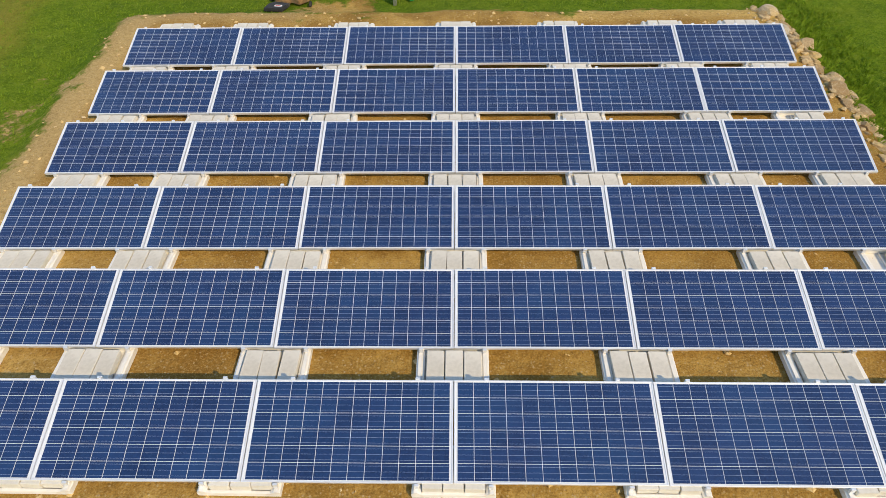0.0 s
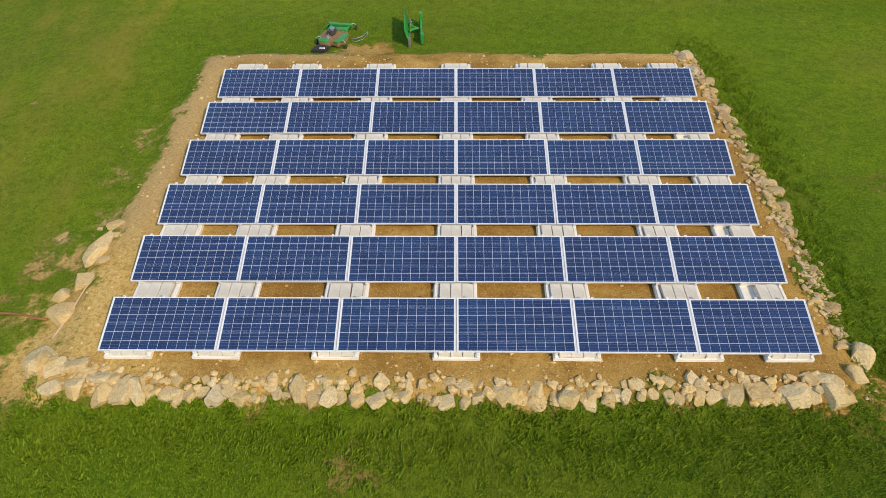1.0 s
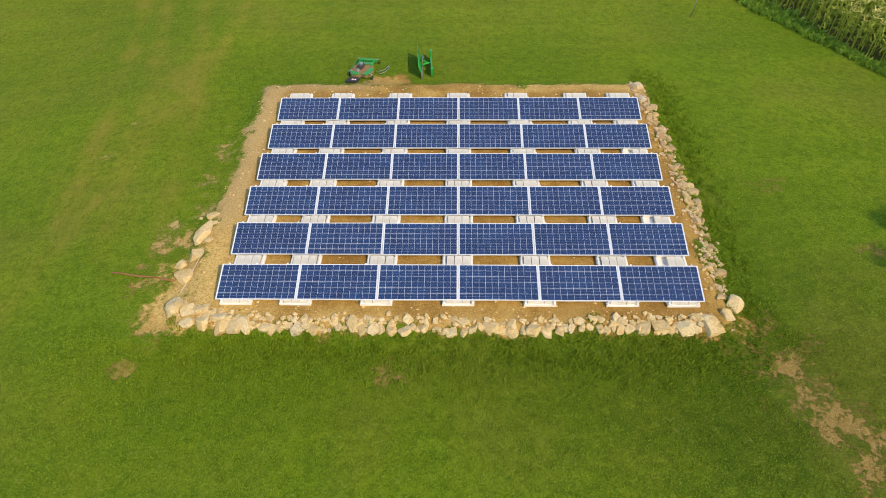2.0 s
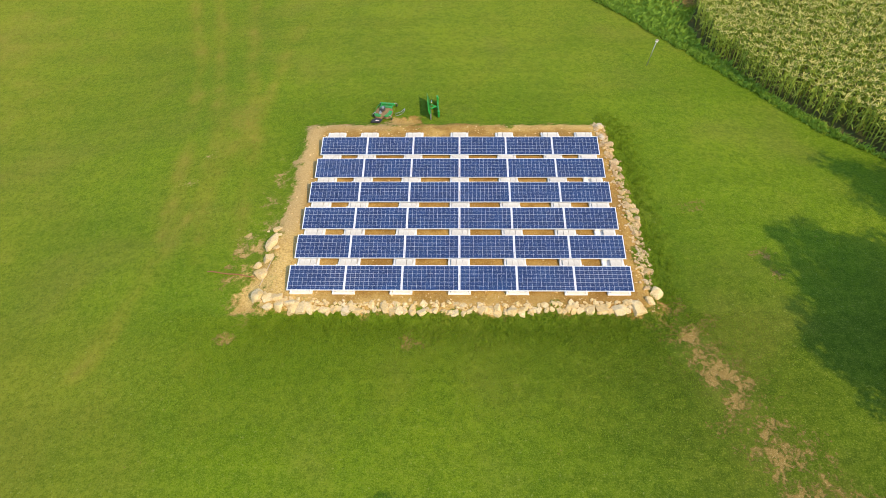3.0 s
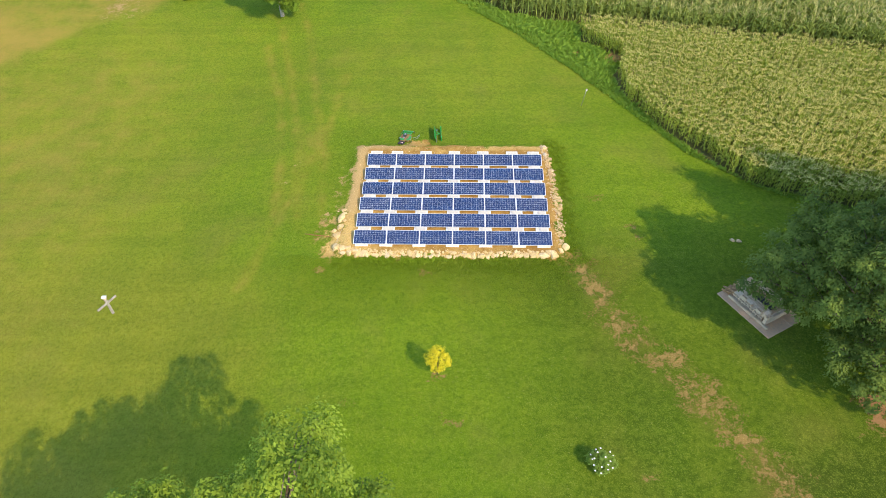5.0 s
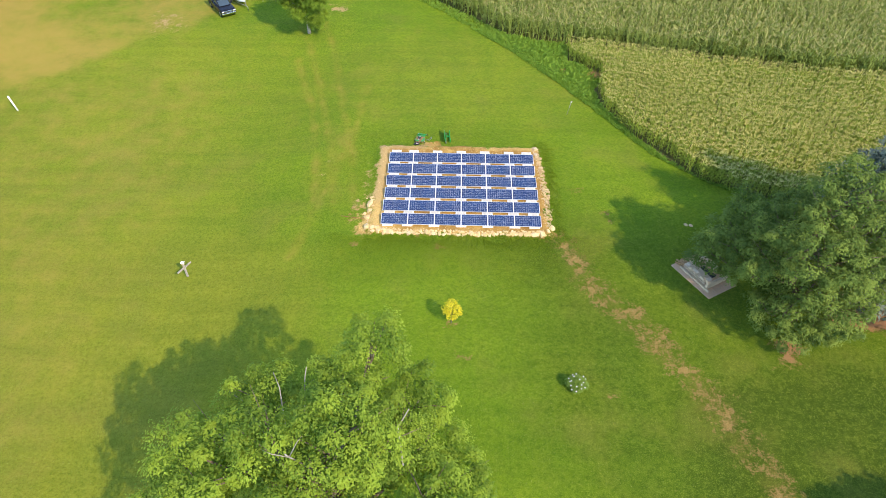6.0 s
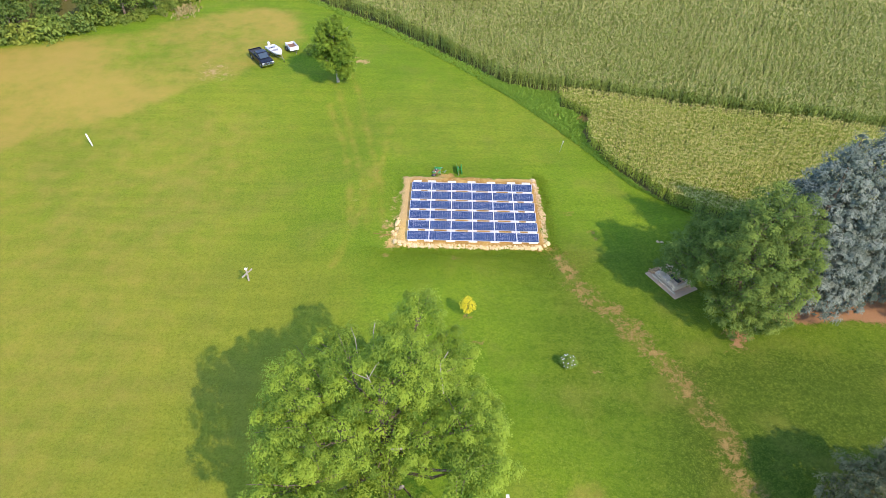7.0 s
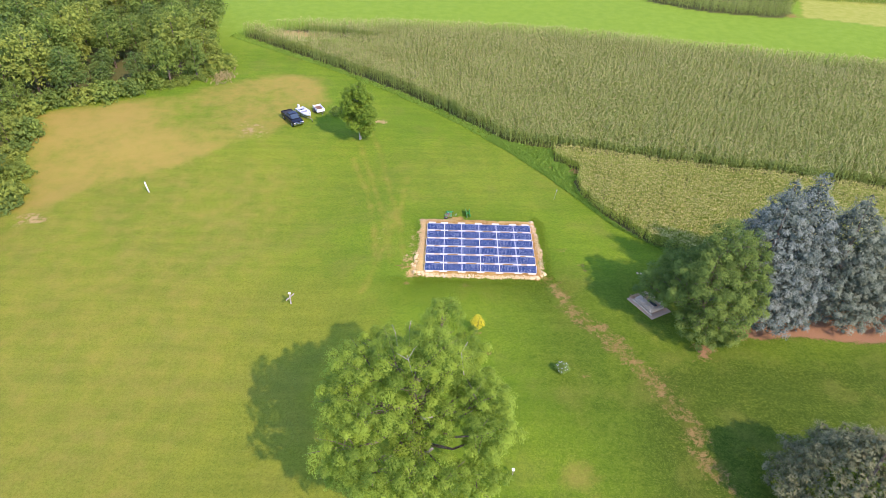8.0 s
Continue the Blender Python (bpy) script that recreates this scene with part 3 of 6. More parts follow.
# ---- the solar array ----
def cell_mesh():
    """One square cell with three busbars standing a hair proud."""
    bm = bmesh.new()
    s, b = 0.0768, 0.0012
    ys = [-s]
    for c in (-0.052, 0.0, 0.052):
        ys += [c - b, c + b]
    ys.append(s)
    lo = [bm.verts.new((-s, y, 0)) for y in ys]
    hi = [bm.verts.new((s, y, 0)) for y in ys]
    for k in range(len(ys) - 1):
        f = bm.faces.new((lo[k], hi[k], hi[k + 1], lo[k + 1]))
        f.material_index = k % 2
    me = bpy.data.meshes.new("solar_cell")
    bm.to_mesh(me)
    bm.free()
    me.materials.append(CELL)
    me.materials.append(BUSBAR)
    return me


def build_panel(m):
    p = thing("solar_panel", m, "blue polycrystalline solar panel in a silver aluminium frame on ballast trays", "solar panel", "rows of solar panels")
    w, d, t, h = PANEL_W / 2, PANEL_D, 0.012, 0.040
    bm = bmesh.new()
    box(bm, -w, 0, -h, w, t, 0, 0.0015)
    box(bm, -w, d - t, -h, w, d, 0, 0.0015)
    box(bm, -w, t, -h, -w + t, d - t, 0, 0.0015)
    box(bm, w - t, t, -h, w, d - t, 0, 0.0015)
    part("frame", bm, ALU, p, "silver aluminium frame")
    part("backsheet", boxed(-w + t, t, -0.012, w - t, d - t, -0.0055), BACKSHEET, p, "white backsheet under glass")
    me = cell_mesh()
    pitch = 0.1586
    for i in range(12):
        for j in range(6):
            c = part("solar_cell", me, None, p)
            c.location = ((i - 5.5) * pitch, d / 2 + (j - 2.5) * pitch, -0.0035)
    return p


def panel_pose(row, col):
    """Rows count from the front, columns from the west end."""
    return pose((col - 2.5) * PANEL_STEP, row * ROW_PITCH, PANEL_FRONT, PANEL_TILT, 0, 0)


first_panel = build_panel(panel_pose(0, 0))
jit = random.Random(5)
for row in range(6):
    for col in range(6):
        if row or col:
            copy_thing(first_panel, panel_pose(row, col) @ pose(0, jit.uniform(-0.004, 0.004), jit.uniform(-0.003, 0.003), 0, jit.uniform(-0.15, 0.15), jit.uniform(-0.06, 0.06)))


def build_tray(m, length, back_edge, front_edge):
    """A moulded pan; posts hold the back edge of the row before it and shoes the front edge of the row behind."""
    t = thing("ballast_tray", m, "white moulded ballast tray holding up the panel edges on bare soil", "ballast tray", "ballast trays")
    w, n = 0.39, 0.30
    part("pan", boxed(-w, 0, 0.0, w, length, 0.018, 0.004), TRAY, t)
    part("end_lip", boxed(-n, 0.0, 0.019, n, 0.03, 0.062, 0.006), TRAY, t)
    part("end_lip", boxed(-n, length - 0.03, 0.019, n, length, 0.078, 0.006), TRAY, t)
    for s in (-1, 1):
        part("rib", boxed(s * 0.10 - 0.006, 0.034, 0.019, s * 0.10 + 0.006, length - 0.034, 0.046, 0.003), TRAY, t)
        bm = bmesh.new()
        rings = []
        for y in (0.0, length):
            rings.append([bm.verts.new((s * u, y, z)) for u, z in ((n, 0.019), (w, 0.019), (w, 0.070), (w - 0.014, 0.078), (w - 0.02, 0.092), (n + 0.03, 0.092), (n + 0.022, 0.078), (n, 0.070))])
        for k in range(8):
            bm.faces.new((rings[0][k], rings[0][(k + 1) % 8], rings[1][(k + 1) % 8], rings[1][k]))
        bm.faces.new(rings[0])
        bm.faces.new(rings[1][::-1])
        bmesh.ops.recalc_face_normals(bm, faces=bm.faces[:])
        part("flange", bm, TRAY, t)
        x = s * 0.345
        if back_edge is not None:
            y, top = back_edge, PANEL_FRONT + PANEL_D * math.sin(radians(PANEL_TILT))
            part("post_foot", boxed(x - 0.035, y - 0.06, 0.093, x + 0.035, y + 0.03, 0.115, 0.006), TRAY, t)
            part("back_post", boxed(x - 0.022, y - 0.05, 0.115, x + 0.022, y - 0.006, top - 0.042, 0.004), TRAY, t)
            part("clamp", boxed(x - 0.022, y + 0.003, top - 0.075, x + 0.022, y + 0.03, top + 0.007, 0.005), ALU, t, "small white end clamp")
        if front_edge is not None:
            y = front_edge
            part("front_shoe", boxed(x - 0.03, y - 0.012, 0.093, x + 0.03, y + 0.075, PANEL_FRONT - 0.04, 0.003), TRAY, t)
            part("clamp", boxed(x - 0.022, y - 0.028, 0.093, x + 0.022, y - 0.004, 0.152, 0.004), ALU, t, "small white end clamp")
    return t


def block_mesh(seed, length):
    bm = boxed(-0.094, 0, 0, 0.094, length, 0.092, 0.007)
    rnd = random.Random(seed)
    for v in bm.verts:
        v.co += Vector((rnd.uniform(-1, 1), rnd.uniform(-1, 1), rnd.uniform(-1, 1))) * 0.0018
    me = bpy.data.meshes.new("concrete_block")
    bm.to_mesh(me)
    bm.free()
    me.materials.append(BLOCK)
    return me


TRAY_X = [-5.42, -2 * PANEL_STEP, -PANEL_STEP, 0.0, PANEL_STEP, 2 * PANEL_STEP, 5.42]
BLOCKS = [block_mesh(s, 0.40) for s in range(4)]
jit = random.Random(8)
tray_kinds = {}
for gap in range(7):
    back = PANEL_BACK + (gap - 1) * ROW_PITCH
    y0 = back - 0.13 if gap else -0.07
    y1 = gap * ROW_PITCH + 0.07 if 0 < gap < 6 else (back + 0.72 if gap else 0.42)
    kind = 0 if gap == 0 else (2 if gap == 6 else 1)
    for c, tx in enumerate(TRAY_X):
        m = pose(tx + jit.uniform(-0.02, 0.02), y0, 0.004, 0, 0, jit.uniform(-0.5, 0.5))
        if kind not in tray_kinds:
            tray_kinds[kind] = build_tray(m, y1 - y0, (back - y0) if gap else None, (gap * ROW_PITCH - y0) if gap < 6 else None)
        else:
            copy_thing(tray_kinds[kind], m)
        for k in range(3):
            if c == 6 and k == 0 and gap in (1, 2, 4):
                continue
            top = gap * ROW_PITCH - 0.03 if 0 < gap < 6 else (back + 0.66 if gap else 0.36)
            b = new("concrete_block", BLOCKS[jit.randrange(4)])
            b.matrix_basis = pose(tx + (k - 1) * 0.2 + jit.uniform(-0.006, 0.006), top - 0.40 + jit.uniform(-0.012, 0.012), 0.0495, 0, 0, jit.uniform(-1.2, 1.2))
            tagged(b, "pale grey solid concrete ballast block lying in a white tray", "concrete block", "ballast blocks")


# ---- stones round the array ----
def rock_mesh(seed, cuts=7, detail=3, mat=None, block=0.78, rough=0.04):
    """A weathered, split stone: a ball trimmed to a skewed block, chipped by planes and roughened."""
    rnd = random.Random(seed)
    bm = bmesh.new()
    bmesh.ops.create_icosphere(bm, subdivisions=detail, radius=1.25)
    planes = []
    for ax in range(3):
        for sgn in (-1, 1):
            n = Vector([rnd.gauss(0, 0.24) for _ in range(3)])
            n[ax] += sgn
            planes.append((n.normalized(), block * rnd.uniform(0.82, 1.15)))
    for _ in range(cuts):
        n = Vector((rnd.gauss(0, 1), rnd.gauss(0, 1), rnd.gauss(0, 0.8))).normalized()
        planes.append((n, rnd.uniform(0.72, 1.02)))
    off = Vector((seed * 3.1, seed * 1.7, 0))
    for v in bm.verts:
        v.co *= 1 + 0.08 * noise.noise(v.co * 1.7 + off)
        for n, d in planes:
            over = v.co.dot(n) - d
            if over > 0:
                v.co -= n * over * 0.97
        v.co *= 1 + rough * noise.noise(v.co * 4.0 + off) + rough * 0.8 * noise.noise(v.co * 9.0 + off)
    me = bpy.data.meshes.new("rock")
    bm.to_mesh(me)
    bm.free()
    me.materials.append(mat or STONE)
    return me


ROCKS = [rock_mesh(s) for s in range(16)]
BROWN_ROCKS = [rock_mesh(20 + s, mat=BROWN_STONE) for s in range(12)]
BOULDERS = [rock_mesh(40 + s, cuts=14, block=0.95, rough=0.03) for s in range(4)]
rnd = random.Random(21)


def lay_rock(x, y, size, flat=0.5, turn=None, kind=None, long=1.0, lift=0.2, label="", kinds=None):
    ob = new("rock", rnd.choice(kinds or ROCKS))
    sx, sy, sz = size * 0.5 * long * rnd.uniform(0.95, 1.25), size * 0.5 * rnd.uniform(0.75, 1.05), size * 0.5 * flat * rnd.uniform(0.8, 1.25)
    a = rnd.uniform(0, 360) if turn is None else turn
    ob.matrix_basis = pose(x, y, ground_height(x, y) + sz * lift, rnd.uniform(-22, 12), rnd.uniform(-14, 14), a) @ Matrix.Diagonal((sx, sy, sz, 1))
    tagged(ob, label or "buff angular field stone set along the edge of the soil pad", "rock", "stones edging the array")


def lay_line(points, count, size, wide, flat=0.45, kinds=None, label="", lift=0.2):
    lengths = [math.dist(a, b) for a, b in zip(points, points[1:])]
    total = sum(lengths)
    for k in range(count):
        s = (k + rnd.uniform(-0.3, 0.3) + 0.5) / count * total
        i = 0
        while i < len(lengths) - 1 and s > lengths[i]:
            s -= lengths[i]
            i += 1
        (ax, ay), (bx, by) = points[i], points[i + 1]
        u = s / lengths[i]
        lay_rock(ax + u * (bx - ax) + rnd.uniform(-wide, wide), ay + u * (by - ay) + rnd.uniform(-wide, wide), rnd.choice(size) * rnd.uniform(0.8, 1.25), flat, label=label, kinds=kinds, lift=lift)


lay_line([(-5.4, -0.66), (0, -0.72), (4, -0.69), (6.2, -0.58)], 62, (0.19, 0.25, 0.31, 0.38), 0.06, 0.62, lift=-0.25)
lay_line([(-6.3, -0.42), (-3, -0.50), (2, -0.52), (6.1, -0.40)], 38, (0.15, 0.20, 0.27), 0.07, 0.5, lift=-0.3)
lay_line([(6.68, 0.9), (6.72, 3.0), (6.56, 6.0), (6.45, 8.3), (6.2, 10.2)], 62, (0.17, 0.22, 0.28, 0.36), 0.17, 0.6, BROWN_ROCKS, "brown angular field stone in the bank beside the panels", -0.1)
lay_line([(6.5, 0.5), (6.55, 3.0), (6.42, 7.0), (6.08, 10.2)], 46, (0.14, 0.18, 0.24), 0.18, 0.55, BROWN_ROCKS, "small brown field stone in the bank beside the panels", -0.1)


def lay_rubble(name, points, count, size, wide, material, label):
    """Small broken stones too many to count, joined."""
    r = np.random.RandomState(len(points) * 7 + count)
    forms = [rock_mesh(60 + k, detail=1, rough=0.08) for k in range(5)]
    forms = [np.array([me.vertices[i].co for poly in me.polygons for i in poly.vertices]) for me in forms]
    pa = np.array(points, float)
    out = []
    for _ in range(count):
        u = r.rand() * (len(pa) - 1)
        i = min(int(u), len(pa) - 2)
        x, y = pa[i] + (pa[i + 1] - pa[i]) * (u - i) + r.normal(size=2) * wide
        a, k = r.uniform(0, 6.283), size * r.uniform(0.5, 1.5) * 0.5
        v = forms[r.randint(5)] * np.array([1.2, 0.9, 0.6]) * k
        v = np.stack([v[:, 0] * math.cos(a) - v[:, 1] * math.sin(a), v[:, 0] * math.sin(a) + v[:, 1] * math.cos(a), v[:, 2]], -1)
        out.append(v + np.array([x, y, ground_height(x, y) + k * 0.2]))
    tagged(part(name, quads_mesh(name, np.concatenate(out), 3), material), label, "rubble", kind="stuff")


lay_rubble("rubble", [(-7.0, -0.1), (-5.6, -0.5), (0, -0.58), (6.2, -0.45)], 260, 0.12, 0.10, STONE, "small broken buff stones between the larger ones")
lay_rubble("bank_rubble", [(6.5, 0.2), (6.55, 3.0), (6.45, 6.5), (6.1, 10.2)], 300, 0.11, 0.16, BROWN_STONE, "small broken brown stones in the bank")
for x, y, s, kx, turn in ((6.72, 0.12, 0.58, 1.35, 62), (6.42, -0.30, 0.34, 1.3, 115), (5.35, -0.66, 0.46, 1.3, 0), (4.75, -0.62, 0.42, 1.35, 10), (5.92, -0.46, 0.42, 1.3, -15), (-6.9, 3.28, 0.40, 1.0, 30), (-6.76, 2.9, 0.22, 1.0, 0), (-6.72, 2.2, 0.26, 1.0, 40),
                          (-7.3, 3.3, 0.15, 1.0, 0), (-6.92, 1.74, 0.46, 1.2, 20), (-7.28, 1.48, 0.36, 1.1, 50), (-6.55, -0.28, 0.40, 1.2, 30), (-6.2, -0.2, 0.36, 1.3, 15),
                          (-6.45, -0.62, 0.42, 1.1, 60), (-6.1, -0.6, 0.40, 1.1, 100), (-5.75, -0.45, 0.40, 1.0, 0), (-5.6, -0.72, 0.42, 1.1, 80), (-5.1, -0.68, 0.46, 1.2, 130)):
    lay_rock(x, y, s * 0.9, 0.66, turn, None, kx, -0.02, "large pale angular stone at the edge of the soil pad")
for x, y, s, kx, turn, lift in ((-6.95, 2.55, 0.46, 1.75, 76, 0.3), (-7.02, 1.02, 0.50, 1.1, 35, -0.1), (-6.95, -0.10, 0.52, 1.15, 100, 0.1)):
    lay_rock(x, y, s, 0.75, turn, None, kx, lift, "large smooth pale boulder half sunk in the soil pad", BOULDERS)


def scatter_pebbles():
    r = np.random.RandomState(4)
    n = 2600
    x, y = r.uniform(PAD[0] - 0.3, PAD[2] + 0.5, n), r.uniform(PAD[1] - 0.2, PAD[3] + 0.1, n)
    edge = (y < 0.1) | (y > 9.1) | (x > 6.0) | (x < -6.0) | (r.rand(n) < 0.25)
    x, y = x[edge], y[edge]
    base = np.array([(1, 0, 0), (-1, 0, 0), (0, 1, 0), (0, -1, 0), (0, 0, 1), (0, 0, -1)], float)
    tri = np.array([(0, 2, 4), (2, 1, 4), (1, 3, 4), (3, 0, 4), (2, 0, 5), (1, 2, 5), (3, 1, 5), (0, 3, 5)])
    size = 0.012 + 0.04 * r.rand(len(x)) ** 3
    v = base[None] * size[:, None, None] * r.uniform(0.6, 1.3, (len(x), 6, 1)) * np.array([1.2, 1.0, 0.7])
    a = r.uniform(0, 6.28, len(x))
    ca, sa = np.cos(a)[:, None], np.sin(a)[:, None]
    v = np.stack([v[..., 0] * ca - v[..., 1] * sa, v[..., 0] * sa + v[..., 1] * ca, v[..., 2]], -1)
    v += np.stack([x, y, terrain(x, y) + size * 0.2], -1)[:, None]
    ob = part("pebbles", quads_mesh("pebbles", v[:, tri].reshape(-1, 3), 3), STONE)
    tagged(ob, "small buff pebbles scattered over the ochre soil", "pebbles", kind="stuff")


scatter_pebbles()


# ---- trees and crops ----
def unit(v):
    return v / np.maximum(np.linalg.norm(v, axis=-1, keepdims=True), 1e-9)


def leaves(r, centres, out, count, spread_by, size, droop=0.0, slim=0.55, lift=0.8):
    """count leaves round every centre: four-cornered, pointed, facing out and up. Gives corner arrays."""
    c = np.repeat(centres, count, 0)
    o = np.repeat(out, count, 0)
    n = len(c)
    sp = np.repeat(np.broadcast_to(np.asarray(spread_by, float), (len(centres),)), count)[:, None]
    off = unit(r.normal(size=(n, 3))) * r.rand(n, 1) ** 0.36 * np.array([1.0, 1.0, 0.7])
    p = c + off * sp
    nor = unit(o * 0.3 + off * 0.9 + np.array([0, 0, lift * 0.75]) + r.normal(size=(n, 3)) * 0.3)
    way = unit(np.cross(nor, unit(r.normal(size=(n, 3)))) + np.array([0, 0, -droop]) + o * 0.4)
    side = unit(np.cross(nor, way))
    s = size * r.uniform(0.65, 1.25, (n, 1))
    fold = nor * s * 0.10
    quad = np.stack([p - way * s * 0.5, p + side * s * slim * 0.5 + fold, p + way * s * 0.6, p - side * s * slim * 0.5 + fold], 1)
    return quad


def crown_points(r, lobes, per_area, gap=0.25):
    """Points on the outer skin of a union of ellipsoids, with the way out, thinned into uneven tufts."""
    pts, outs = [], []
    for (cx, cy, cz, rx, ry, rz) in lobes:
        n = int(per_area * (rx * ry + ry * rz + rx * rz) / 3 * 12.6)
        d = unit(r.normal(size=(n, 3)))
        depth = 1 - 0.36 * r.rand(n, 1) ** 1.3
        wob = 1 + 0.16 * np.sin(d[:, :1] * 5 + cx * 3) * np.sin(d[:, 1:2] * 6 + cy * 2) + 0.10 * np.sin(d[:, 2:] * 9 + cz)
        p = np.array([cx, cy, cz]) + d * np.array([rx, ry, rz]) * depth * wob
        keep = np.ones(n, bool)
        for (ax, ay, az, bx, by, bz) in lobes:
            if (ax, ay, az) != (cx, cy, cz):
                keep &= (((p - np.array([ax, ay, az])) / np.array([bx, by, bz])) ** 2).sum(1) > 0.55
        hole = np.sin(p[:, 0] * 1.9 + 1.3 * np.sin(p[:, 2] * 1.7)) * np.sin(p[:, 1] * 2.1 + p[:, 2] * 1.4)
        keep &= hole > -1 + gap * 1.6 * r.rand(n)
        pts.append(p[keep])
        outs.append(unit(d[keep] / np.array([rx, ry, rz])))
    return np.concatenate(pts), np.concatenate(outs)


def limbs(rnd, lobes, height, girth, lean=(0, 0), fork=0.3):
    """Trunk with limbs out to every lobe and twigs off them."""
    bm = bmesh.new()
    top = Vector((lean[0], lean[1], height))
    trunk = [Vector((0, 0, -0.15)), Vector((0, 0, 0.12))] + [top * u + Vector((rnd.uniform(-1, 1), rnd.uniform(-1, 1), 0)) * girth * 0.35 for u in (0.2, 0.4, 0.6, 0.8, 0.95)]
    tube(bm, trunk, [girth * k for k in (1.5, 1.15, 0.95, 0.75, 0.5, 0.28, 0.1)], 9)
    for cx, cy, cz, rx, ry, rz in lobes:
        u = min(max(fork, (cz - rz * 0.9) / height), 0.8)
        a = top * u
        b = Vector((cx, cy, cz - rz * 0.1))
        mid = a.lerp(b, 0.5) + Vector((rnd.uniform(-0.4, 0.4), rnd.uniform(-0.4, 0.4), -0.12 * (b - a).length))
        g = girth * 0.42
        tube(bm, [a, mid, b], [g, g * 0.62, g * 0.14], 6)
        for _ in range(5):
            k = rnd.uniform(0.3, 0.9)
            s = mid.lerp(b, k)
            e = Vector((cx, cy, cz)) + Vector((rnd.uniform(-1, 1) * rx, rnd.uniform(-1, 1) * ry, rnd.uniform(-0.4, 1) * rz)) * 0.85
            tube(bm, [s, s.lerp(e, 0.5) + Vector((0, 0, 0.15)), e], [g * 0.3, g * 0.2, g * 0.05], 5)
    return bm


def crown_mesh(name, seed, lobes, per_area, count, tuft, size, **kw):
    r = np.random.RandomState(seed)
    gap = kw.pop("gap", 0.25)
    p, o = crown_points(r, lobes, per_area, gap)
    spread_by = tuft * r.uniform(0.7, 1.3, len(p))
    q = leaves(r, p, o, count, spread_by, size, **kw)
    tint = np.repeat(np.clip(r.normal(0.5, 0.22, len(p)), 0, 1), count)
    return quads_mesh(name, q.reshape(-1, 3), 4, tint)


def puff_mesh(name, seed, lobes, spacing, radius, count, size, slim=0.42, droop=0.35, fill=14, skin=None, up=0.75):
    """A crown of rounded leafy sprays: every spray a dome of leaves that radiate and droop, with gaps between."""
    r = np.random.RandomState(seed)
    if skin is None:
        lobes = [(a, b, e, f - 0.55 * radius, g - 0.55 * radius, h - 0.55 * radius) for a, b, e, f, g, h in lobes]
        p, o = crown_points(r, lobes, 9.0 / spacing ** 2, 0.3)
    else:
        p, o = skin(r)
    taken = []
    for k in range(len(p)):
        if not taken or (((p[taken] - p[k]) ** 2).sum(1) > spacing ** 2).all():
            taken.append(k)
    c, way0 = p[taken], unit(o[taken] + np.array([0, 0, up]))
    n = len(c)
    rad = radius * r.uniform(0.65, 1.3, n)
    cc, ww, rr = np.repeat(c, count, 0), np.repeat(way0, count, 0), np.repeat(rad, count)[:, None]
    m = len(cc)
    d = unit(r.normal(size=(m, 3)) + ww * 0.9)
    ragged = 1 + 0.28 * np.sin(d[:, :1] * 6 + cc[:, :1] * 5) * np.sin(d[:, 1:2] * 6 + cc[:, 1:2] * 7) + 0.2 * np.sin(d[:, 2:] * 8 + cc[:, 2:] * 3)
    shell = (0.45 + 0.55 * r.rand(m, 1) ** 0.5) * ragged
    pos = cc + d * rr * shell * np.array([1.0, 1.0, 0.85]) - ww * rr * 0.3
    nor = unit(d * 0.62 + np.array([0, 0, 0.68]) + r.normal(size=(m, 3)) * 0.28)
    way = unit(d - ww * (d * ww).sum(1, keepdims=True) * 0.8 + np.array([0, 0, -droop]) + r.normal(size=(m, 3)) * 0.35)
    way = unit(way - nor * (way * nor).sum(1, keepdims=True))
    side = np.cross(nor, way)
    s = size * r.uniform(0.65, 1.3, (m, 1))
    bend = nor * s * 0.12
    q = np.stack([pos - way * s * 0.5, pos + side * s * slim * 0.5 + bend, pos + way * s * 0.6 - bend, pos - side * s * slim * 0.5 + bend], 1)
    # sun on spray tops painted into the tint: leaves facing out and up lighter
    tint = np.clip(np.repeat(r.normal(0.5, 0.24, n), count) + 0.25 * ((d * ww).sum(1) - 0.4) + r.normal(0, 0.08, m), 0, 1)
    # sparse inner leaves that stop the view through the crown, inner shade put into their darker tint
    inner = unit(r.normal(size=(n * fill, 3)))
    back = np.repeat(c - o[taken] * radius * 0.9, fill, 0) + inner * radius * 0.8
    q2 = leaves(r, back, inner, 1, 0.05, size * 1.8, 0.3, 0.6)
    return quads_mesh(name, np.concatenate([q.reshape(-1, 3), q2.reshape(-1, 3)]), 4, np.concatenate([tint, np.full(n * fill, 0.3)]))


def lobed(rnd, n, rx, ry, z0, z1, fat):
    """Lobes heaped into an egg between two heights."""
    out = []
    for k in range(n):
        u = (k + 0.5) / n
        z = z0 + (z1 - z0) * u
        wide = math.sin(math.pi * min(0.97, 0.22 + 0.72 * u)) ** 0.8
        a = k * 2.4 + rnd.uniform(-0.4, 0.4)
        d = 0.62 * wide * rnd.uniform(0.8, 1.1)
        f = fat * rnd.uniform(0.85, 1.2) * (0.65 + 0.35 * wide)
        out.append((rx * d * math.cos(a), ry * d * math.sin(a), z, f * rx, f * ry, f * 0.85 * (rx + ry) / 2))
    return out


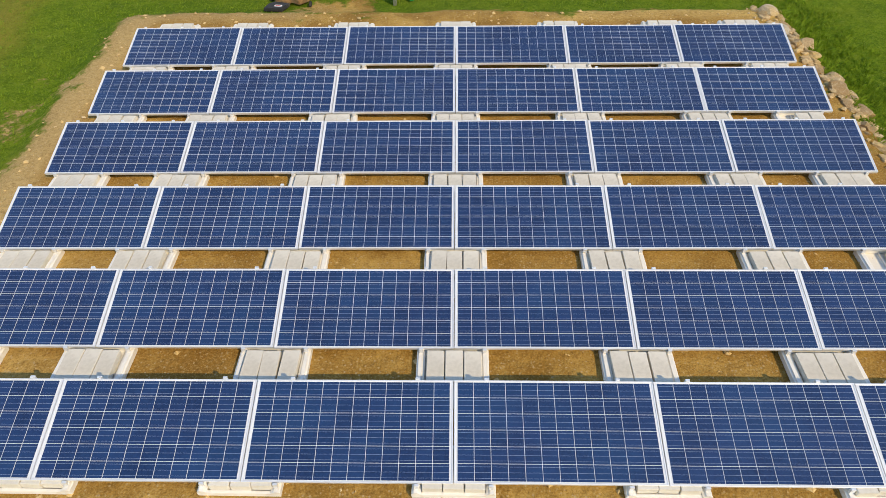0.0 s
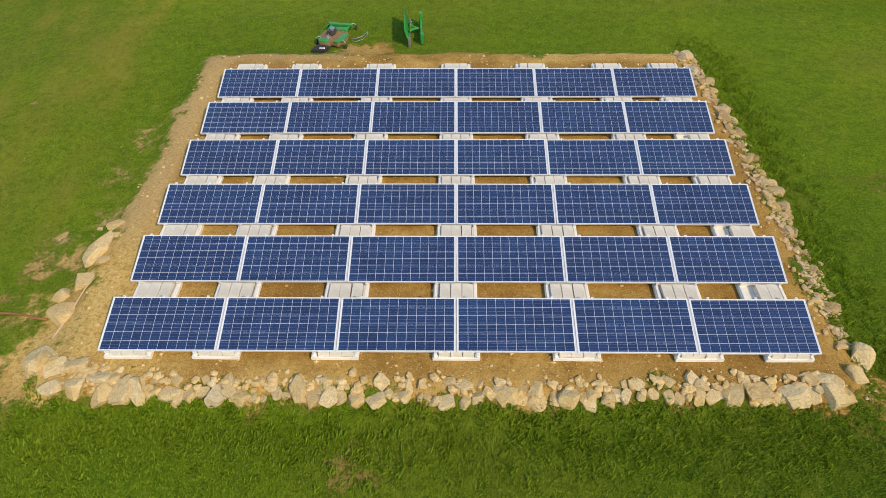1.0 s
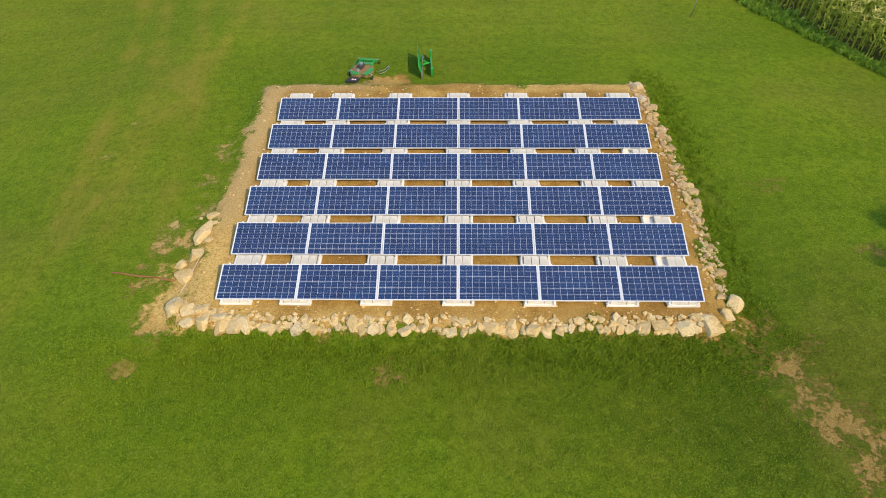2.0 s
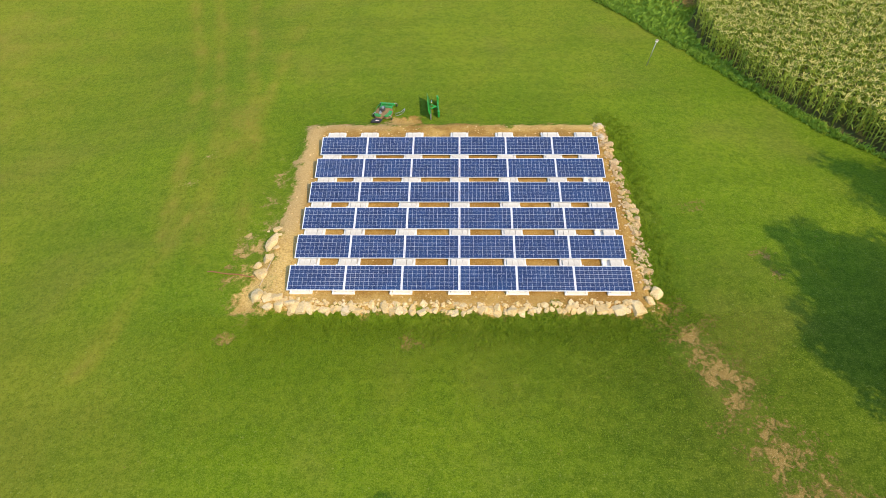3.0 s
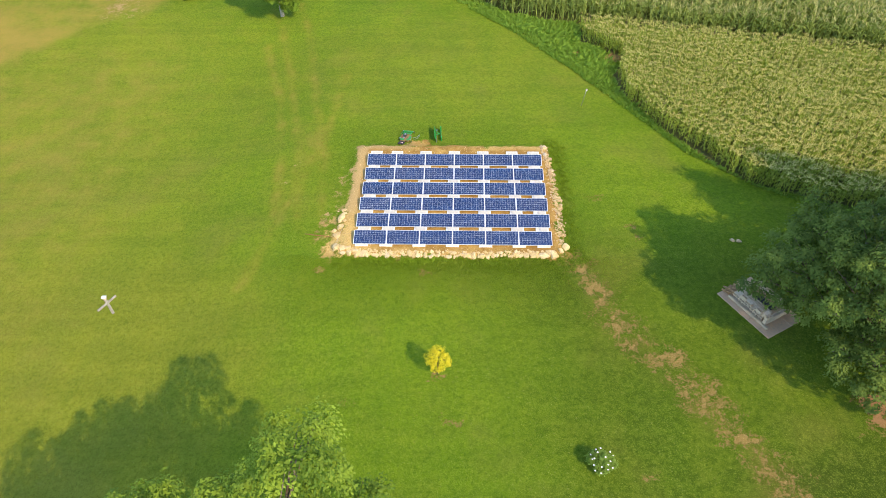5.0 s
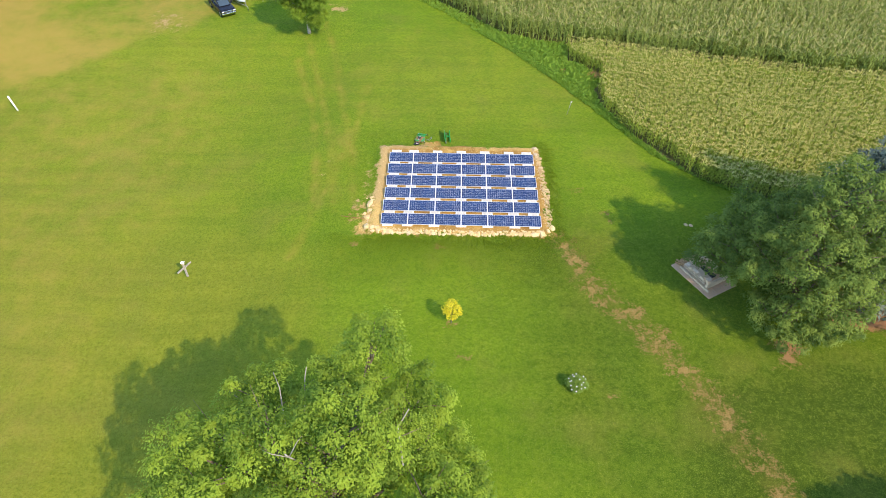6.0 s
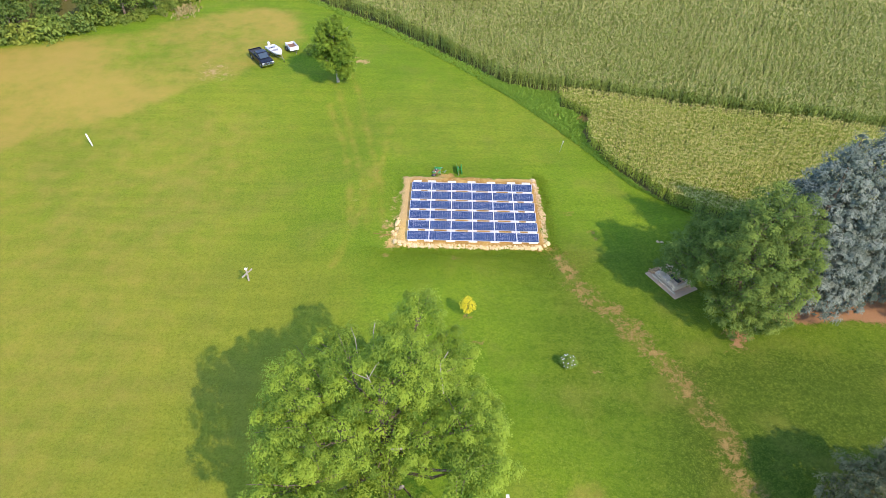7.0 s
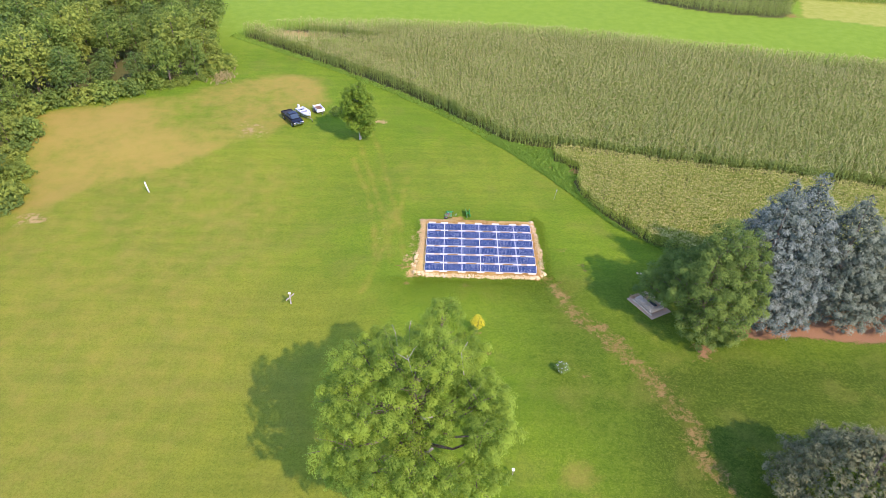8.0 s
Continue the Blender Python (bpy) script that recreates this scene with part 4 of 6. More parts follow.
def build_tree(name, m, seed, lobes, height, girth, leaf_mat, label, category="tree", per_area=7.0, count=14, tuft=0.45, size=0.22, group="", bark=None, fork=0.3, **kw):
    t = thing(name, m, label, category, group)
    part("trunk", limbs(random.Random(seed), lobes, height, girth, fork=fork), bark or BARK, t, smooth=True)
    puff = kw.pop("puff", 0)
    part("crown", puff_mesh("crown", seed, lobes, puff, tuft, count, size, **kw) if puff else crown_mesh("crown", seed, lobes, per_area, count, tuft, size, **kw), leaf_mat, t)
    return t


def stand(x, y, turn=0.0, scale=1.0):
    return pose(x, y, ground_height(x, y), 0, 0, turn) @ Matrix.Scale(scale, 4)


# the large light-green tree before the array
BIG = [(1.0, 1.0, 11.5, 2.2, 2.2, 2.1), (-1.4, 0.3, 11.2, 2.1, 2.0, 2.0), (-3.9, 0.3, 10.8, 2.0, 2.1, 2.0), (-4.7, -0.8, 9.5, 1.8, 2.0, 2.0), (-3.9, -2.4, 9.6, 2.0, 2.0, 2.0), (-2.0, -2.0, 9.3, 1.9, 1.9, 1.9), (-4.6, -4.0, 8.0, 2.0, 2.0, 2.1)]
BIG += [(-2.6, -5.3, 7.2, 2.1, 2.0, 2.0), (-0.2, -5.6, 6.6, 2.0, 2.0, 2.0), (2.2, -5.0, 6.0, 2.0, 2.0, 2.0), (4.4, -4.2, 5.6, 2.0, 2.0, 1.9), (5.0, -2.6, 8.2, 1.9, 2.0, 2.1), (4.6, -0.6, 8.8, 2.0, 2.1, 2.0), (2.2, 1.6, 9.6, 2.0, 2.0, 1.9), (1.7, 4.9, 11.2, 1.6, 1.7, 1.9)]
BIG += [(0.7, 3.8, 10.4, 1.8, 1.8, 1.8), (3.6, 4.2, 8.9, 1.7, 1.7, 1.8), (4.0, 3.4, 6.6, 1.9, 1.9, 1.8), (5.2, 1.6, 6.6, 1.7, 1.9, 1.9), (-2.6, 3.5, 9.5, 2.0, 1.9, 1.9), (-4.6, 2.2, 7.4, 1.9, 1.9, 1.9), (1.8, -1.2, 7.9, 1.7, 1.7, 1.8), (-0.3, -2.2, 6.4, 1.8, 1.8, 1.9)]
BIG += [(-4.6, 0.0, 6.2, 1.6, 1.9, 1.9), (-4.8, -3.0, 5.0, 1.7, 1.9, 1.9), (4.9, -0.6, 5.4, 1.7, 1.9, 1.9), (0.0, 0.2, 8.6, 2.3, 2.3, 2.0), (1.0, 4.6, 7.0, 2.0, 1.8, 1.9)]
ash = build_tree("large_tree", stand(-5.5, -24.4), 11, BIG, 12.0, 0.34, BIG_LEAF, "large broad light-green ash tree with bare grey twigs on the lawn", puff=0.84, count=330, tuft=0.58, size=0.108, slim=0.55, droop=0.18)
# dead twigs that stand clear of the leaves, and sawn stubs in the hollow
for pts, g in (([(-0.2, 0.4, 10.0), (-0.4, -0.4, 12.3), (-0.45, -0.6, 12.9)], 0.04), ([(-0.4, -0.4, 12.3), (-0.9, -0.6, 12.9), (-1.2, -0.55, 13.1)], 0.02), ([(-0.4, -0.5, 12.5), (-0.05, -0.3, 13.2), (0.1, -0.15, 13.3)], 0.02),
               ([(-1.2, 1.6, 10.8), (-1.5, 2.7, 11.7), (-1.75, 3.1, 12.1)], 0.03), ([(-0.5, 2.0, 11.2), (-0.55, 2.9, 12.0), (-0.45, 3.1, 12.5)], 0.03), ([(0.2, -0.8, 7.4), (0.7, -1.7, 8.3), (1.2, -1.8, 8.6)], 0.10),
               ([(0.6, -2.0, 5.0), (1.0, -2.5, 6.0), (1.25, -2.75, 6.6)], 0.16), ([(3.2, 0.6, 10.0), (3.0, 1.4, 11.3), (3.4, 1.8, 11.9)], 0.04)):
    part("dead_branch", tube(bmesh.new(), pts, [g, g * 0.75, g * 0.55], 6), GREY_BARK, ash, "bare grey dead branch", smooth=True)

# the darker tree beside the patio
SIDE = [(1.0, 0.2, 9.9, 2.3, 2.3, 2.2), (-1.2, 1.5, 6.2, 2.3, 2.3, 2.2), (2.6, -0.8, 7.6, 2.2, 2.3, 2.4), (0.4, -2.2, 6.9, 2.2, 2.1, 2.3), (-3.3, 1.6, 4.2, 1.9, 2.0, 1.8), (-0.5, -2.4, 4.6, 1.7, 1.7, 2.2), (1.6, -3.0, 4.0, 2.0, 1.8, 2.3),
        (3.5, -1.0, 5.0, 1.7, 2.1, 2.5), (3.4, 1.8, 5.6, 1.8, 2.1, 2.3), (0.4, 3.0, 5.4, 2.2, 1.9, 2.3), (-3.45, 0.8, 3.5, 1.3, 1.5, 1.3), (-2.1, 4.5, 4.7, 1.7, 1.7, 1.8), (-0.3, -3.0, 2.0, 1.6, 1.4, 1.8), (1.8, -2.6, 1.9, 1.7, 1.4, 1.8), (-2.4, -0.4, 5.2, 1.8, 1.8, 1.8), (1.6, 1.8, 7.6, 2.0, 2.0, 2.0), (-4.55, 2.4, 3.3, 1.5, 1.5, 1.5), (-3.0, 3.4, 4.0, 1.6, 1.6, 1.7), (2.9, 0.4, 8.6, 1.9, 2.0, 2.0), (-1.3, -1.6, 7.4, 2.0, 2.0, 2.1), (-0.4, -0.6, 8.8, 1.8, 1.8, 1.9), (-1.2, -2.7, 2.6, 1.5, 1.4, 1.7), (-0.4, -2.0, 3.6, 1.4, 1.4, 1.6), (-1.9, -1.9, 2.3, 1.2, 1.2, 1.6), (-0.8, -0.4, 2.4, 1.7, 1.7, 1.7)]
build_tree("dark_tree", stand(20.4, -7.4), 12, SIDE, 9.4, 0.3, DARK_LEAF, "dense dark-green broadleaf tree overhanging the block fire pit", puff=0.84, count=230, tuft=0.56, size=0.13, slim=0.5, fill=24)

# the round-headed tree by the parked truck
FARTREE = lobed(random.Random(7), 12, 2.6, 2.6, 1.6, 7.9, 0.55)
build_tree("young_maple", stand(-16.6, 31.2, 0, 1.02), 13, FARTREE, 8.2, 0.16, MAPLE_LEAF, "egg-shaped green maple on mown grass near the truck", puff=0.46, count=80, tuft=0.38, size=0.16, slim=0.55, bark=GREY_BARK)


def spruce_mesh(seed, height, radius, spacing, clump, count, size, slim=0.17, blunt=1.6):
    """A cone of drooping boughs that end in clumps of needle sprays."""
    def skin(r):
        n = 9000
        u = 1 - np.sqrt(r.rand(n))
        z = 0.9 + (height - 1.3) * u
        a = r.uniform(0, 6.283, n)
        tier = 1 + 0.10 * np.sin(z * 4.6 + 2.0 * np.sin(a * 3)) + 0.09 * np.sin(a * 5 + z * 1.3) + 0.05 * np.sin(a * 9 - z * 2)
        reach = radius * (1 - u ** blunt) ** 0.85 * tier * (1 - 0.22 * r.rand(n) ** 2) + 0.1 - clump * 0.4
        reach = np.maximum(reach, 0.05)
        d = np.stack([np.cos(a), np.sin(a), np.full(n, 0.25)], -1)
        return np.stack([reach * np.cos(a), reach * np.sin(a), z], -1), unit(d)
    return puff_mesh("crown", seed, None, spacing, clump, count, size, slim, 0.3, 22, skin, 0.35)


def build_spruce(name, m, height, crown, mat, label):
    t = thing(name, m, label, "spruce tree" if "spruce" in name else "conifer", "conifers by the drive")
    part("trunk", tube(bmesh.new(), [(0, 0, -0.1), (0, 0, height * 0.3), (0.05, 0, height * 0.7), (0, 0, height * 0.97)], [0.32, 0.24, 0.12, 0.02], 9), BARK, t, smooth=True)
    part("crown", crown, mat, t)
    return t


SPRUCE_LABEL = "tall blue-grey spruce with layered drooping boughs in a mulch bed"
SPRUCE_A, SPRUCE_B = spruce_mesh(1, 14.8, 4.7, 0.85, 0.56, 120, 0.21, 0.24), spruce_mesh(2, 13.4, 4.5, 0.85, 0.56, 120, 0.21, 0.24)
build_spruce("blue_spruce", stand(26.7, -4.2), 14.8, SPRUCE_A, SPRUCE_NEEDLE, SPRUCE_LABEL)
build_spruce("blue_spruce", stand(29.8, -2.8, 130), 14.8, SPRUCE_A, SPRUCE_NEEDLE, SPRUCE_LABEL)
build_spruce("green_spruce", stand(34.2, -3.6), 13.4, SPRUCE_B, GREEN_SPRUCE, "grey-green spruce with layered boughs between the bluer ones")
build_spruce("blue_spruce", stand(39.4, -3.8, 100, 0.96), 13.4, SPRUCE_B, SPRUCE_NEEDLE, SPRUCE_LABEL)
build_spruce("pine_tree", stand(25.2, -27.0), 8.8, spruce_mesh(5, 8.9, 5.2, 0.70, 0.46, 100, 0.18, 0.15, 2.0), PINE_NEEDLE, "broad bushy pine with brownish green needles on the lawn")

# ornamental shrubs
GOLD = [(0, 0, 1.45, 0.42, 0.42, 0.5), (-0.32, 0.1, 1.2, 0.32, 0.32, 0.4), (0.34, -0.05, 1.25, 0.32, 0.32, 0.4), (0.0, -0.25, 1.0, 0.36, 0.3, 0.38), (0.05, 0.2, 1.65, 0.3, 0.3, 0.36)]
build_tree("golden_shrub", stand(-0.58, -8.85), 31, GOLD, 1.6, 0.03, GOLD_LEAF, "small golden-yellow shrub in a ring of bare soil on the lawn", "shrub", per_area=62, count=6, tuft=0.09, size=0.075, gap=0.45)
FLOWER = [(0, 0, 0.5, 0.42, 0.42, 0.42), (-0.28, 0.12, 0.42, 0.32, 0.32, 0.34), (0.3, -0.05, 0.4, 0.32, 0.32, 0.34), (0, -0.28, 0.35, 0.34, 0.3, 0.3)]
bush = build_tree("flowering_bush", stand(6.8, -13.6, 0, 1.1), 32, FLOWER, 0.7, 0.03, SHRUB_LEAF, "low green bush with white flowers on the lawn", "shrub", puff=0.15, count=34, tuft=0.13, size=0.075, slim=0.5, fill=6)
fr = np.random.RandomState(6)
for k in range(18):
    a, u = fr.uniform(0, 6.28), fr.rand() ** 0.5
    bm = lathe(bmesh.new(), [(0.005, 0.0), (0.03, 0.015), (0.036, 0.024), (0.015, 0.02)], 8)
    fl = part("blossom", bm, PETAL, bush, "white blossom" if k == 0 else "")
    fl.location = (0.55 * u * math.cos(a), 0.55 * u * math.sin(a), 0.95 - 0.5 * u * u)


# ---- woodland edge ----
def wood_lobes(seed, tall, wide):
    return lobed(random.Random(seed), 9, wide, wide, tall * 0.28, tall * 0.86, 0.6)


WOOD_KINDS = []
for k, (tall, wide) in enumerate(((8.5, 3.0), (10.5, 3.3), (7.0, 2.8), (12.0, 3.5))):
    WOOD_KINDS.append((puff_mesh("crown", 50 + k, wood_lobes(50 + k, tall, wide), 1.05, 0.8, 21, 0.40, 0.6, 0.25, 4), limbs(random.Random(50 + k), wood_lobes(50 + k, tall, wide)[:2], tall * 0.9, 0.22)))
wood_meshes = []
for crown, bm in WOOD_KINDS:
    me = bpy.data.meshes.new("trunk")
    bm.to_mesh(me)
    bm.free()
    me.materials.append(BARK)
    crown.materials.append(WOOD_LEAF)
    wood_meshes.append((me, crown))
wr = random.Random(77)
planted = []


def plant_wood(x, y, scale):
    me, crown = wood_meshes[wr.randrange(4)]
    t = thing("woodland_tree", stand(x, y, wr.uniform(0, 360), scale), "dense green tree at the edge of the woods", "tree", "woodland trees")
    for nm, data in (("trunk", me), ("crown", crown)):
        o = new(nm, data)
        o.parent = t


for _ in range(9000):
    x, y = wr.uniform(-98, -40), wr.uniform(-4, 112)
    if not bool(inside(np.array(x), np.array(y), WOODS)):
        continue
    edge = float(along(np.array(x), np.array(y), WOODS[:8] + [WOODS[-1]]))
    if float(along(np.array(x), np.array(y), WOODS[:8])) < 1.3 or (x > -50 and y > 62 and float(along(np.array(x), np.array(y), [WOODS[-1], WOODS[0]])) < 1.2):
        continue
    if x < -61 - 0.47 * max(y, 0) or y > 100 + 0.25 * (x + 60):
        continue
    if any((x - a) ** 2 + (y - b) ** 2 < 4.1 ** 2 for a, b in planted):
        continue
    planted.append((x, y))
    if len(planted) > 205:
        break
    plant_wood(x, y, wr.uniform(0.75, 1.1) * (0.72 if edge < 4 else 1.0))

plant_wood(-45.4, 58.6, 0.62)

# low brush along the edge of the woods
BRUSH = crown_mesh("brush", 60, [(0, 0, 0.9, 1.4, 1.3, 1.0), (1.1, 0.4, 0.7, 1.0, 1.0, 0.8), (-1.0, 0.3, 0.8, 1.0, 1.1, 0.9)], 4.0, 6, 0.35, 0.36)
BRUSH.materials.append(WOOD_LEAF)
line = WOODS[:8]
for k in range(96):
    u = k / 96 * 7
    i = min(int(u), 6)
    (ax, ay), (bx, by) = line[i], line[i + 1]
    f = u - i
    x, y = ax + f * (bx - ax) + wr.uniform(-2.4, 0.6), ay + f * (by - ay) + wr.uniform(-0.4, 2.2)
    ob = new("wild_bush", BRUSH)
    ob.matrix_basis = stand(x, y, wr.uniform(0, 360), wr.choice((0.45, 0.6, 0.8, 1.0, 1.4)))
    tagged(ob, "low tangled green brush at the edge of the woods", "bush", "brush along the woods")
ob = new("wild_bush", BRUSH)
ob.matrix_basis = stand(-20.6, 39.0, 20, 0.75)
tagged(ob, "low straggling bush on the grass behind the trailer", "bush", "brush along the woods")


for x, y, k in ((75.8, 111.5, 1.7), (78.6, 113.0, 2.0)):
    ob = new("wild_bush", BRUSH)
    ob.matrix_basis = stand(x, y, 40 * k, k)
    tagged(ob, "dark clump of brush beside the far corn strip", "bush", "brush along the woods")


# ---- corn ----
def corn_plant(r, tall, nleaf, reach, width, arms=3, plume=0.15, flat=0.8):
    """One corn plant as quads: arching leaves in two ranks, stalk and tassel. Gives leaf and tassel corners."""
    leaf, tas = [], []
    a0 = r.rand() * 3.14
    for k in range(nleaf):
        z = tall * (0.22 + 0.70 * k / nleaf) + r.uniform(-0.05, 0.05)
        a = a0 + (k % 2) * 3.14 + r.uniform(-0.9, 0.9)
        d = np.array([math.cos(a), math.sin(a), 0])
        sd = np.array([-d[1], d[0], r.uniform(-0.3, 0.3)])
        l = reach * r.uniform(0.7, 1.25) * (1.0 - 0.25 * k / nleaf)
        rise, fall = r.uniform(0.12, 0.34), r.uniform(-0.35, 0.12)
        prof = [(0.0, 0.0, 0.7), (0.5, rise, 1.0), (1.0, fall, 0.12)]
        pt = [d * l * u + np.array([0, 0, z + l * h]) for u, h, _ in prof]
        wd = [width * w * 0.5 for _, _, w in prof]
        for i in range(2):
            leaf.append([pt[i] - sd * wd[i], pt[i] + sd * wd[i], pt[i + 1] + sd * wd[i + 1], pt[i + 1] - sd * wd[i + 1]])
    s = 0.02
    for d in (np.array([s, 0, 0]), np.array([0, s, 0])):
        leaf.append([-d, d, d * 0.5 + np.array([0, 0, tall]), -d * 0.5 + np.array([0, 0, tall])])
    top = np.array([0, 0, tall * 0.94])
    for k in range(arms):
        a = 6.28 * (k + r.rand()) / arms
        d = np.array([math.cos(a), math.sin(a), 0])
        sd = np.array([-d[1], d[0], 0]) * 0.012
        e = top + d * plume * r.uniform(0.6, 1.2) + np.array([0, 0, plume * r.uniform(0.4, 1.0) * flat])
        tas.append([top - sd, top + sd, e + sd * 0.8, e - sd * 0.8])
    return np.array(leaf), np.array(tas)


def plant_corn(name, poly, seed, rows, gap, tall, reach, width, mats, label, turn, nleaf=7, limit=None, arms=3, plume=0.15, flat=0.8):
    r = np.random.RandomState(seed)
    kinds = [corn_plant(r, 1.0, nleaf, reach, width, arms, plume, flat) for _ in range(6)]
    px = np.array(poly)
    c, s = math.cos(turn), math.sin(turn)
    span = 160
    g = np.stack(np.meshgrid(np.arange(-span, span, gap), np.arange(-span, span, rows)), -1).reshape(-1, 2)
    g = g + r.normal(size=g.shape) * np.array([gap * 0.3, 0.19])
    cx, cy = px[:, 0].mean(), px[:, 1].mean()
    x, y = cx + g[:, 0] * c - g[:, 1] * s, cy + g[:, 0] * s + g[:, 1] * c
    keep = inside(x + 0.5 * wavy(x, y, 0.5, 1.0), y + 0.5 * wavy(x, y, 0.6, 4.0), poly)
    if limit is not None:
        keep &= limit(x, y)
    x, y = x[keep], y[keep]
    clear = ~inside(x, y, CLEARING)
    x, y = x[clear], y[clear]
    h = tall * (1 + 0.10 * wavy(x, y, 0.25, 2.0) + r.normal(0, 0.06, len(x)))
    a = r.uniform(0, 6.28, len(x))
    z = terrain(x, y)
    lv, tv, tint = [], [], []
    for k, (lf, ts) in enumerate(kinds):
        i = np.arange(len(x)) % 6 == k
        ca, sa, hh = np.cos(a[i])[:, None, None], np.sin(a[i])[:, None, None], h[i][:, None, None]
        off = np.stack([x[i], y[i], z[i]], -1)[:, None, None]
        for src, dst in ((lf, lv), (ts, tv)):
            v = np.stack([src[None, ..., 0] * ca - src[None, ..., 1] * sa, src[None, ..., 0] * sa + src[None, ..., 1] * ca, np.broadcast_to(src[None, ..., 2], (len(ca), *src.shape[:2]))], -1)
            dst.append((v * hh[..., None] + off).reshape(-1, 3))
        tint.append(np.repeat(np.clip(r.normal(0.5, 0.32, i.sum()), 0, 1), len(lf)))
    ob = part(name, quads_mesh(name, np.concatenate(lv), 4, np.concatenate(tint)), mats[0])
    tagged(ob, label, "corn", kind="stuff")
    tas = part("tassels", quads_mesh("tassels", np.concatenate(tv), 4), mats[1], ob, "pale straw-coloured tassels")
    tas["kind"] = "stuff"
    return len(x)


def seen_tall(x, y):
    return (x < 95) & (x < 40 + 0.9 * y)


def near_tall(x, y):
    return seen_tall(x, y) & (y < 46) & (x < 62)


def beyond_tall(x, y):
    return seen_tall(x, y) & ~((y < 46) & (x < 62))


plant_corn("tall_corn", TALL_CORN, 1, 0.76, 0.27, 2.25, 0.33, 0.05, (CORN_LEAF, CORN_TASSEL), "tall tasselled green field corn in long even rows", 1.15, 6, near_tall)
plant_corn("distant_corn", TALL_CORN, 4, 0.76, 0.36, 2.25, 0.34, 0.065, (CORN_LEAF, CORN_TASSEL), "tall tasselled green field corn at the far side of the field", 1.15, 4, beyond_tall, 4, 0.17)
plant_corn("sweet_corn", SWEET_CORN, 2, 0.52, 0.20, 1.5, 0.27, 0.05, (SWEET_LEAF, SWEET_TASSEL), "shorter yellowing sweet corn in close rows", -0.12, 6, lambda x, y: (x < 58), 5, 0.14, 0.5)
plant_corn("far_corn", FAR_CORN, 3, 1.0, 0.8, 2.3, 0.4, 0.07, (CORN_LEAF, CORN_TASSEL), "strip of green corn beyond the hay meadow", 0.3, 6)
plant_corn("far_corn", [(86, 115), (104, 112), (130, 108), (130, 124), (90, 126)], 6, 1.2, 0.9, 2.3, 0.4, 0.08, (CORN_LEAF, CORN_TASSEL), "strip of green corn behind the yellow hay field", 0.3, 5)


def tufts(name, x, y, seed, tall, blades, width, mat, label, category="grass"):
    """Loose blades of grass in tufts."""
    r = np.random.RandomState(seed)
    n = len(x) * blades
    bx, by = np.repeat(x, blades) + r.normal(0, 0.05, n), np.repeat(y, blades) + r.normal(0, 0.05, n)
    h = np.repeat(tall * r.uniform(0.6, 1.3, len(x)), blades) * r.uniform(0.6, 1.2, n)
    a = r.uniform(0, 6.28, n)
    d = np.stack([np.cos(a), np.sin(a), np.zeros(n)], -1)
    sd = np.stack([-np.sin(a), np.cos(a), np.zeros(n)], -1) * width
    p = np.stack([bx, by, terrain(bx, by) - 0.01], -1)
    up = np.array([0, 0, 1.0])
    mid = p + up * h[:, None] * 0.6 + d * h[:, None] * 0.25
    tip = p + up * h[:, None] * 0.75 + d * h[:, None] * 0.6
    q = np.stack([p - sd, p + sd, mid + sd * 0.9, tip], 1)
    ob = part(name, quads_mesh(name, q.reshape(-1, 3), 4, np.repeat(np.clip(r.normal(0.5, 0.25, len(x)), 0, 1), blades)), mat)
    tagged(ob, label, category, kind="stuff")


gr = np.random.RandomState(9)
# longer grass against the stones
n = 42000
x, y = gr.uniform(-9, 9, n), gr.uniform(-3.0, 12.0, n)
d = outside(x, y, *PAD)
k = (d > 0.27) & (d < 0.27 + 1.5 * gr.rand(n)) & ((y < 0.2) | (x > 6.3)) & (x > -7.0)
tufts("long_grass", x[k], y[k], 1, 0.105, 7, 0.006, GRASS_BLADE, "longer green grass growing up against the stones")
# mown turf near the array, thickest before it
n = 120000
x, y = gr.uniform(-12.5, 12.5, n), np.where(gr.rand(n) < 0.55, -0.6 - np.abs(gr.normal(0, 3.0, n)), gr.uniform(-6, 15, n))
d = outside(x, y, *PAD)
k = (d > 0.5) & (d < 0.6 + 7.0 * gr.rand(n) ** 1.2) & ((y < -0.6) | (x > 6.5)) & (gr.rand(n) < smooth_step(12.5, 6.5, np.abs(x))) & (along(x, y, BARE_PATH) > 0.7) & (np.hypot(x + 7.6, y - 0.7) > 1.7)
tufts("turf", x[k], y[k], 2, 0.05, 4, 0.006, GRASS_BLADE, "short mown green grass blades of the lawn")
# mown turf behind and beside the array
n = 26000
x, y = gr.uniform(-10.5, 9.5, n), gr.uniform(0, 15.5, n)
d = outside(x, y, *PAD)
k = (d > 0.45) & (d < 0.5 + 4.5 * gr.rand(n)) & (x < 6.4) & (np.hypot(x + 7.4, y - 1.5) > 2.2) & (np.hypot((x + 2.6) * 0.6, y - 10.6) > 0.7)
tufts("turf", x[k], y[k], 5, 0.05, 5, 0.007, GRASS_BLADE, "short mown green grass blades of the lawn")
